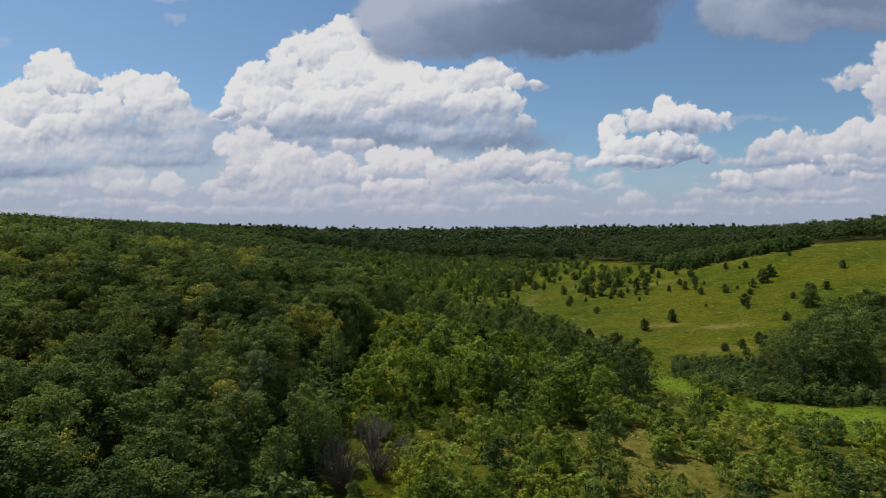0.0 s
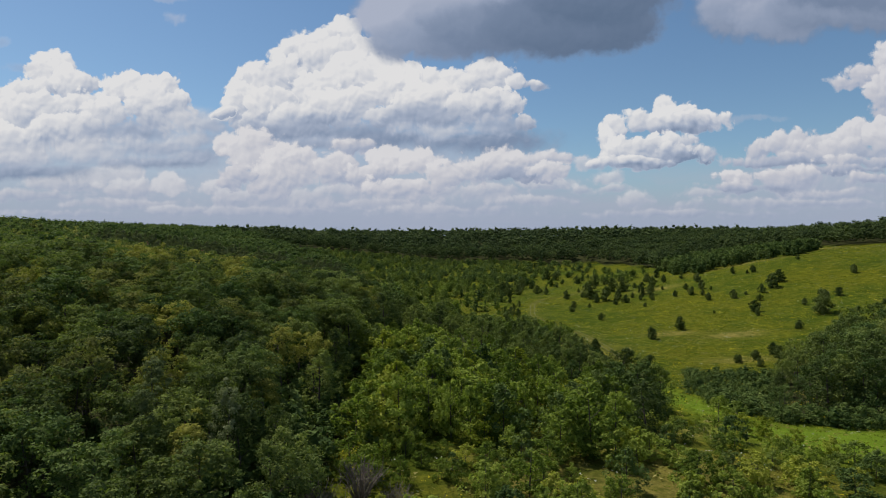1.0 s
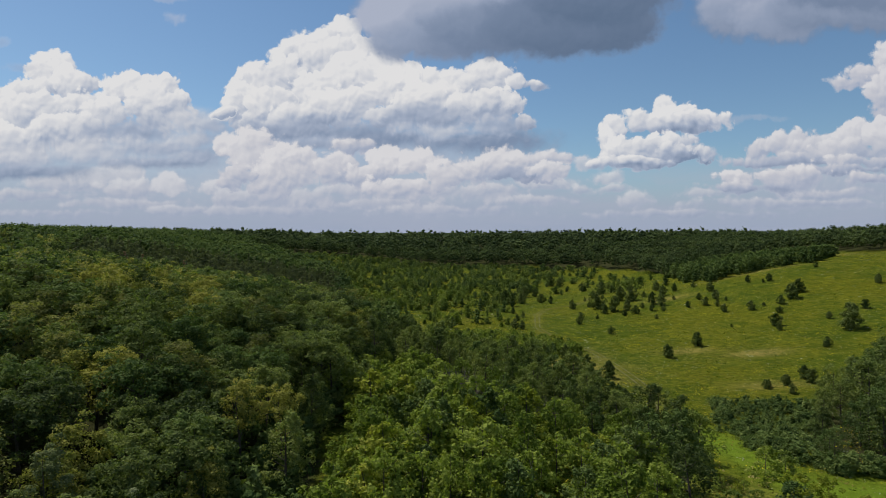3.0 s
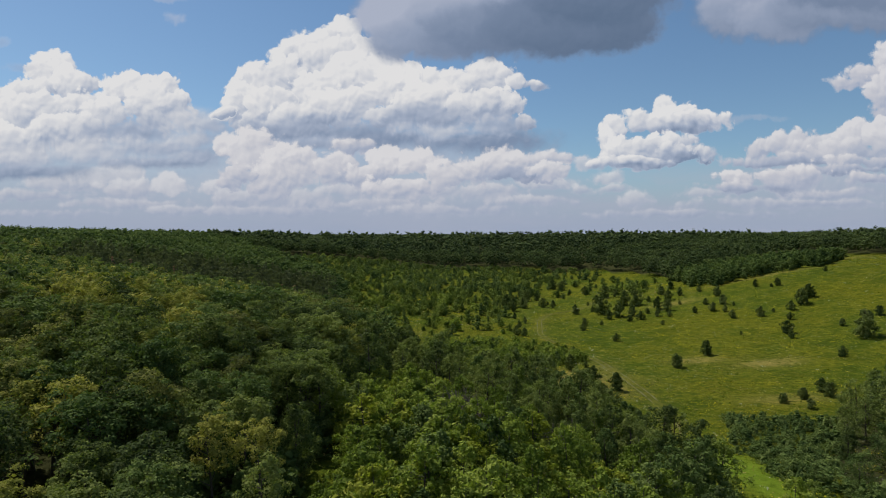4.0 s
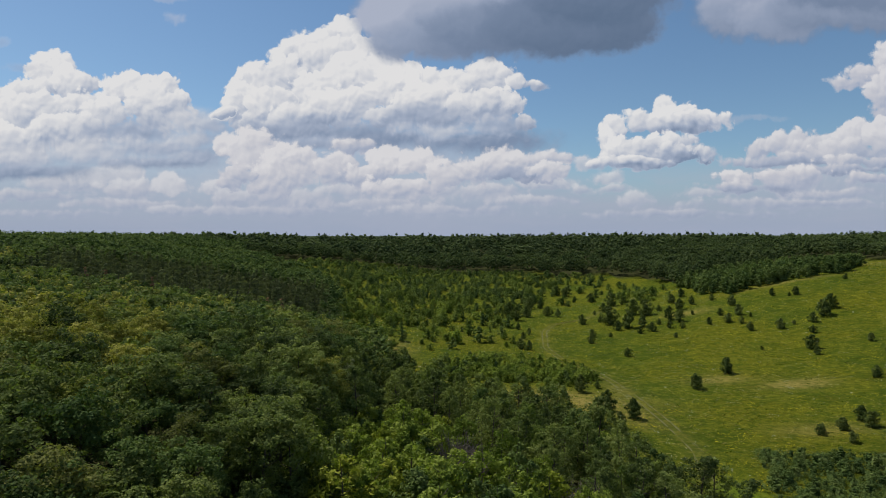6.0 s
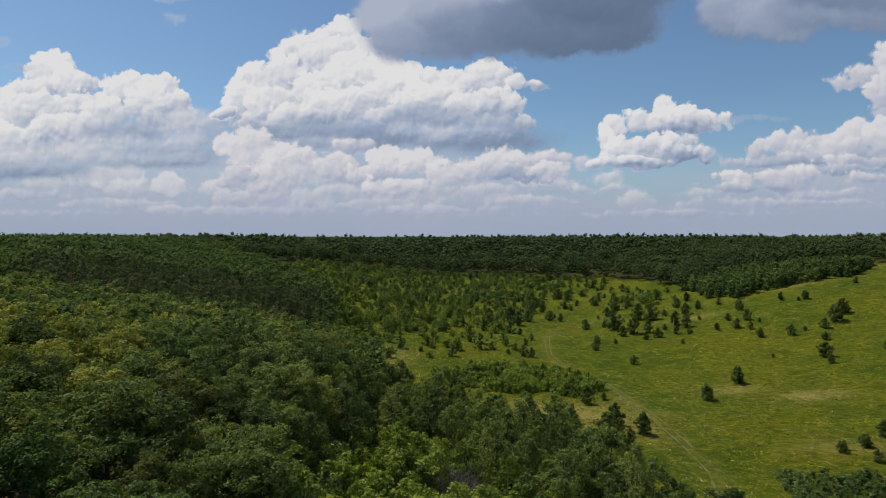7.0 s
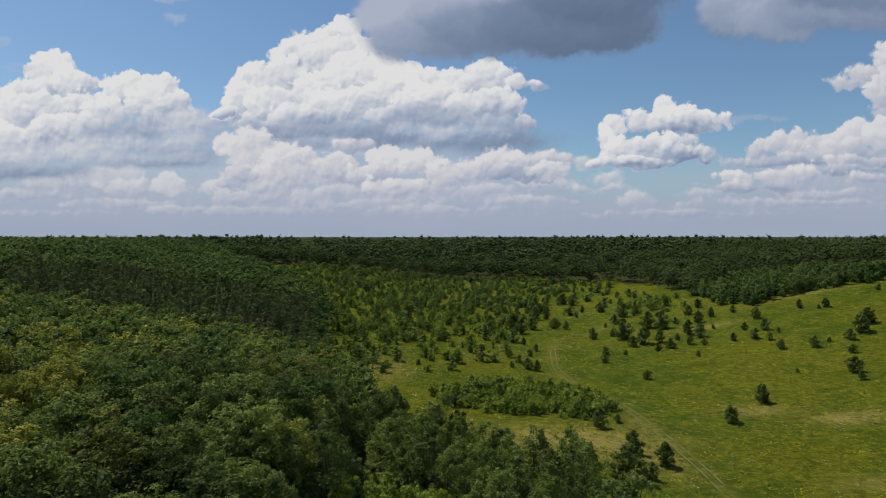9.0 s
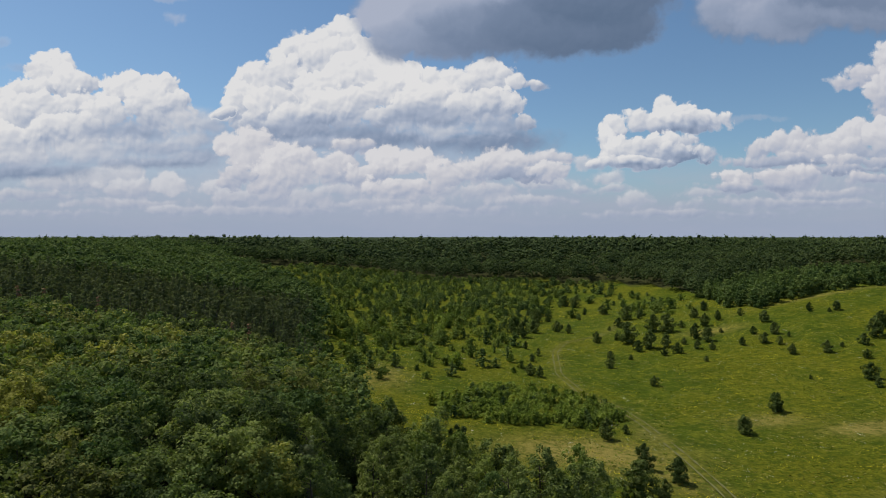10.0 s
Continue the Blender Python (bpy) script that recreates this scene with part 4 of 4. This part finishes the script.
regen_spots = regen_spots[np.min([np.hypot(regen_spots[:, 0] - a, regen_spots[:, 1] - b) / s for a, b, s in DEAD_BUSHES], 0) > 2.0]
looks_young = [LEAF_YOUNG, LEAF_YOUNG, LEAF_YOUNG, LEAF_YOUNG, LEAF_FRESH, LEAF_SHRUB]
young = [plant("young_ash", bushy(rng, 4.7, 1.9, 36, 34, 0.19, 0.15 + 0.15 * (k % 3), fill=0, lump=(0.17, 0.28)), looks_young[k], trunk_mesh(rng, "trunk", 4.6, 0.06, 6, 1.2, BARK), "bright green young broadleaf tree in dense regrowth", "tree", "young trees of the regrowth") for k in range(6)]
order = np.argsort(regen_spots[:, 1] + 0.4 * np.abs(regen_spots[:, 0]))
first, later = regen_spots[order[:300]], regen_spots[order[300:]]
set_out(young, first[first[:, 1] < 62], rng, 0.32, 0.85, wide=(0.9, 1.5))
set_out(young, first[first[:, 1] >= 62], rng, 0.75, 1.5, wide=(0.85, 1.25))
if len(later):
    strew("young_regrowth", [bushy(rng, 4.7, 1.9, 24, 28, 0.29, 0.3) for k in range(5)], LEAF_YOUNG, later, rng, 1.0, 1.6, "bright green young regrowth below the oaks", "regrowth")
scrub_bushes = [plant("scrub_bush", bushy(rng, 3.2, 1.6, 30, 36, 0.17, 0.3, fill=0, lump=(0.17, 0.28)), (LEAF_YOUNG, LEAF_FIELD, LEAF_YOUNG, LEAF_SHRUB, LEAF_FRESH)[k], trunk_mesh(rng, "trunk", 2.6, 0.05, 5, 0.9, BARK), "rounded green bush on dry open grass", "bush", "bushes of the dry slope") for k in range(5)]
scrub_spots = spots(rng, (14, 30, 48, 92), 3.0, lambda x, y: inside(SCRUB, x, y) & (rng.uniform(size=x.shape) < 0.85))
set_out(scrub_bushes, scrub_spots, rng, 0.35, 1.0, wide=(1.0, 1.45))
set_out(scrub_bushes, [(45.5, 64.0), (44.0, 61.0), (48.0, 62.5), (38.0, 89.0), (42.0, 92.0)], rng, 0.9, 1.35, wide=(1.1, 1.5))
dry_bush = twig_bush(rng, "dry_bush", 3.4, 2.0, 60)
for x, y, s in DEAD_BUSHES:
    bush = tagged(new("dry_bush", dry_bush), "leafless grey-brown dead bush in the regrowth", "bush", "dead bushes")
    bush.matrix_world = pose(x, y, float(ground_z(x, y)), 0, 0, 40 * x) @ Matrix.Scale(s, 4)

# low thickets
saplings_edge = [plant("hedge_tree", bushy(rng, 3.8, 1.5, 24, 30, 0.26, 0.4), (LEAF_FIELD, LEAF_FRESH, LEAF_SHRUB)[k], trunk_mesh(rng, "trunk", 3.2, 0.07, 4, 0.9, BARK), "young tree standing up out of the thicket", "tree", "young trees of the thicket") for k in range(3)]
low_kinds = [bushy(rng, 2.2, 1.3, 14, 32, 0.15, 0.2, fill=0.25) for k in range(4)]
strew("thicket", low_kinds, LEAF_SHRUB, spots(rng, (40, 98, 70, 135), 1.55, lambda x, y: inside(THICKET, x, y) & (rng.uniform(size=x.shape) < 0.9)), rng, 0.25, 0.95, "low green thicket in the valley bottom", "thicket", wide=(1.1, 1.8))
skirt = [(45, 104), (49, 95), (58, 93), (72, 92), (92, 92)]
strew("grove_skirt", low_kinds, LEAF_SHRUB, spots(rng, (40, 70, 100, 135), 1.7, lambda x, y: along(skirt, x, y) < 2.2), rng, 0.4, 1.5, "low shrubs along the foot of the grove", "thicket", wide=(1.0, 1.5))
strew("hedge_thicket", low_kinds, LEAF_YOUNG, spots(rng, (0, 176, 40, 212), 1.75, lambda x, y: inside(HEDGE, x, y) & (rng.uniform(size=x.shape) < 0.85)), rng, 0.4, 1.35, "dense mid-green shrub thicket beside the track", "thicket", wide=(1.0, 1.5))
set_out(saplings_edge, spots(rng, (0, 176, 40, 212), 6.0, lambda x, y: inside(HEDGE, x, y)), rng, 0.6, 0.85, wide=(1.0, 1.4))

# old field grown over with saplings
field_spots = spots(rng, (-95, 180, 105, 460), 4.4, lambda x, y: (inside(FIELD, x, y) | inside(UPPER, x, y)) & in_view(x, y) & (rng.uniform(size=x.shape) < np.clip(0.54 - 0.013 * (x + 10 - 0.55 * (y - 250)), 0.1, 0.68) * np.where((x < -8) & (y < 212), 0.6, 1.0)))
saplings = [plant("sapling", bushy(rng, 4.4, 1.5, 22, 26, 0.27, 1.0) if k in (0, 4) else bushy(rng, 3.8, 2.0, 24, 26, 0.29, 0.2), (LEAF_SHRUB, LEAF_FIELD, LEAF_YOUNG, LEAF_FIELD, LEAF_SHRUB, LEAF_FIELD)[k], trunk_mesh(rng, "trunk", 3.3, 0.07, 4, 0.9, BARK), "bushy young green tree in the overgrown field", "tree", "saplings of the overgrown field") for k in range(6)]
order = np.argsort(field_spots[:, 1])
set_out(saplings, field_spots[order[:300]], rng, 0.35, 1.25, wide=(1.0, 1.55))
later = field_spots[order[300:]]
strew("field_saplings", [bushy(rng, 4.0, 2.2, 14, 13, 0.42, 0.2, fill=0.7, lump=(0.26, 0.4)) for k in range(5)], LEAF_FIELD, later[::2], rng, 0.4, 1.05, "far young trees dotted over the overgrown field", "saplings", wide=(1.0, 1.5))
strew("field_shrubs", [bushy(rng, 4.0, 2.2, 14, 13, 0.42, 0.2, fill=0.7, lump=(0.26, 0.4)) for k in range(5)], LEAF_SHRUB, later[1::2], rng, 0.4, 1.05, "far dark shrubs dotted over the overgrown field", "saplings", wide=(1.0, 1.5))

# single trees and bushes of the meadow: x, y, height
LONERS_LOW = [(57.9, 173.2, 3.3), (70.2, 184.7, 3.6), (36.4, 150.2, 3.4), (33.0, 155.2, 3.7), (28.3, 142.7, 4.9), (32.0, 143.7, 2.5), (30.9, 169.7, 3.6), (47.0, 225.8, 2.4), (49.8, 235.3, 2.4), (53.0, 207.7, 2.3), (35.6, 173.7, 1.6), (73.2, 224.8, 1.5), (79.2, 234.8, 2.1), (69.5, 235.3, 2.9), (65.4, 234.8, 2.1), (76.0, 237.3, 2.6), (74.6, 243.8, 2.0), (79.9, 248.4, 4.4), (81.6, 243.4, 4.0), (68.9, 243.3, 4.1), (64.2, 243.8, 5.4), (60.1, 241.8, 3.2), (55.2, 233.3, 1.5), (60.4, 253.8, 6.1), (58.5, 259.3, 2.2), (51.5, 257.8, 3.5), (60.7, 276.3, 1.7), (65.5, 280.8, 3.3), (72.3, 294.4, 5.1), (77.3, 294.9, 3.2), (72.5, 265.3, 5.6)]
LONERS_MID = [(75.9, 261.4, 5.5), (82.2, 265.4, 2.2), (91.4, 276.9, 3.4), (88.5, 261.4, 4.0), (95.1, 266.4, 3.2), (99.6, 287.9, 3.4), (68.2, 313.8, 4.0), (61.4, 317.3, 2.0), (62.2, 338.9, 4.7), (58.4, 343.4, 4.5), (42.9, 281.8, 3.7), (46.5, 278.3, 3.2), (46.0, 288.3, 1.6), (43.8, 305.3, 3.1), (38.9, 303.3, 4.8), (38.0, 320.8, 2.6), (88.7, 249.9, 1.5), (88.0, 234.9, 2.1), (95.3, 242.9, 2.3), (100.0, 239.9, 3.2), (101.8, 235.4, 1.4), (93.5, 233.4, 2.9), (96.4, 230.4, 2.2), (94.7, 221.4, 2.7), (102.2, 218.4, 3.1), (107.8, 220.9, 1.3), (113.0, 219.9, 2.8), (107.5, 210.9, 2.1), (99.0, 197.8, 3.5), (97.4, 192.8, 2.3), (118.6, 223.9, 4.8)]
LONERS_HIGH = [(124.4, 229.5, 4.2), (119.2, 254.5, 2.7), (125.1, 250.0, 2.8), (122.6, 249.5, 1.5), (104.0, 253.0, 3.4), (102.9, 266.5, 2.4), (88.4, 202.8, 1.0), (29.2, 272.8, 5.2), (27.3, 281.8, 5.4), (34.5, 281.3, 4.3), (24.1, 219.2, 3.1), (26.4, 217.7, 2.8), (27.1, 235.8, 2.1), (27.5, 253.3, 2.3), (30.0, 243.3, 2.2), (111.9, 183.9, 6.6), (127.7, 200.9, 2.7), (114.3, 196.9, 2.1), (96.8, 170.3, 1.8), (148.2, 224.1, 2.9), (65.7, 140.7, 1.8), (70.4, 142.2, 2.2), (76.7, 146.3, 2.6), (148.7, 259.2, 1.9), (76.2, 142.8, 2.7), (71.0, 142.3, 2.1), (68.5, 136.3, 1.8), (66.8, 141.8, 1.6), (98.2, 172.4, 2.0)]
bushes = [plant("meadow_pine" if k < 3 else "meadow_bush", bushy(rng, 3.0, 1.2, 46, 44, 0.15, 0.8, fill=0.6) if k < 3 else bushy(rng, 3.0, 1.4, 46, 44, 0.155, 0.25, fill=0.6), LEAF_BUSH, trunk_mesh(rng, "trunk", 2.6, 0.06, 4, 0.7, BARK), "small dark green bushy pine on the meadow" if k < 3 else "rounded dark green bush on the meadow", "tree" if k < 3 else "bush", "single trees of the meadow") for k in range(7)]
for group in (LONERS_LOW, LONERS_MID, LONERS_HIGH):
    for x, y, h in group:
        s = h / 2.6
        copy_thing(bushes[rng.integers(0, 7)], pose(x, y, float(ground_z(x, y)) - 0.08, 0, 0, rng.uniform(0, 360)) @ Matrix.Diagonal((s * 0.98, s * 0.98, s, 1)))
drop(scrub_bushes + saplings_edge + edge_oaks + oaks + pale + silver + fringe + pines + rusty + grove + young + saplings + bushes)

# meadow herbs: tufts of grass, straw and flowers in drifts
open_land = lambda x, y: ~(inside(OAKS, x, y) | inside(FAR, x, y) | inside(HEDGE, x, y) | inside(THICKET, x, y)) & in_view(x, y) & (x > -30) & (along(TRACK, x, y) > 0.9)
herb_spots = spots(rng, (-30, 30, 200, 330), 0.85, open_land, 0.5)
drift, fleck = patchy(herb_spots[:, 0], herb_spots[:, 1], 0.055, 2.0), patchy(herb_spots[:, 0], herb_spots[:, 1], 0.21, 9.0)
chance = rng.uniform(size=len(herb_spots))


def tuft(rng, blades, height, size):
    at = rng.normal(size=(blades, 3)) * np.array((0.3, 0.3, 0.02)) + np.array((0, 0, height))
    return Foliage(sprays(rng, at, unit(rng.normal(size=(blades, 3)) * np.array((1, 1, 0.4)) + np.array((0, 0, 1.4))), size, 0.6), np.zeros((0, 3, 3)))


for name, leaf, rows, height, size, label in (
    ("grass_tufts", HERB_GREEN, chance < 0.3 * drift + 0.15, 0.09, 0.30, "rough green grass tufts across the meadow"),
    ("straw_tufts", HERB_STRAW, (chance > 0.6) & (chance < 0.6 + 0.30 * (1 - drift)), 0.12, 0.24, "pale straw-coloured grass stems in the meadow"),
    ("yellow_flowers", HERB_YELLOW, (chance > 0.25) & (fleck > 0.59) & (drift > 0.42), 0.16, 0.17, "drifts of small yellow meadow flowers"),
    ("white_flowers", HERB_WHITE, (chance > 0.50) & (chance < 0.6) & (fleck < 0.44), 0.18, 0.15, "sprinkled small white meadow flowers"),
):
    strew(name, [tuft(rng, 4, height, size) for k in range(5)], leaf, herb_spots[rows], rng, 0.6, 1.4, label, "herbs", sink=0.05)
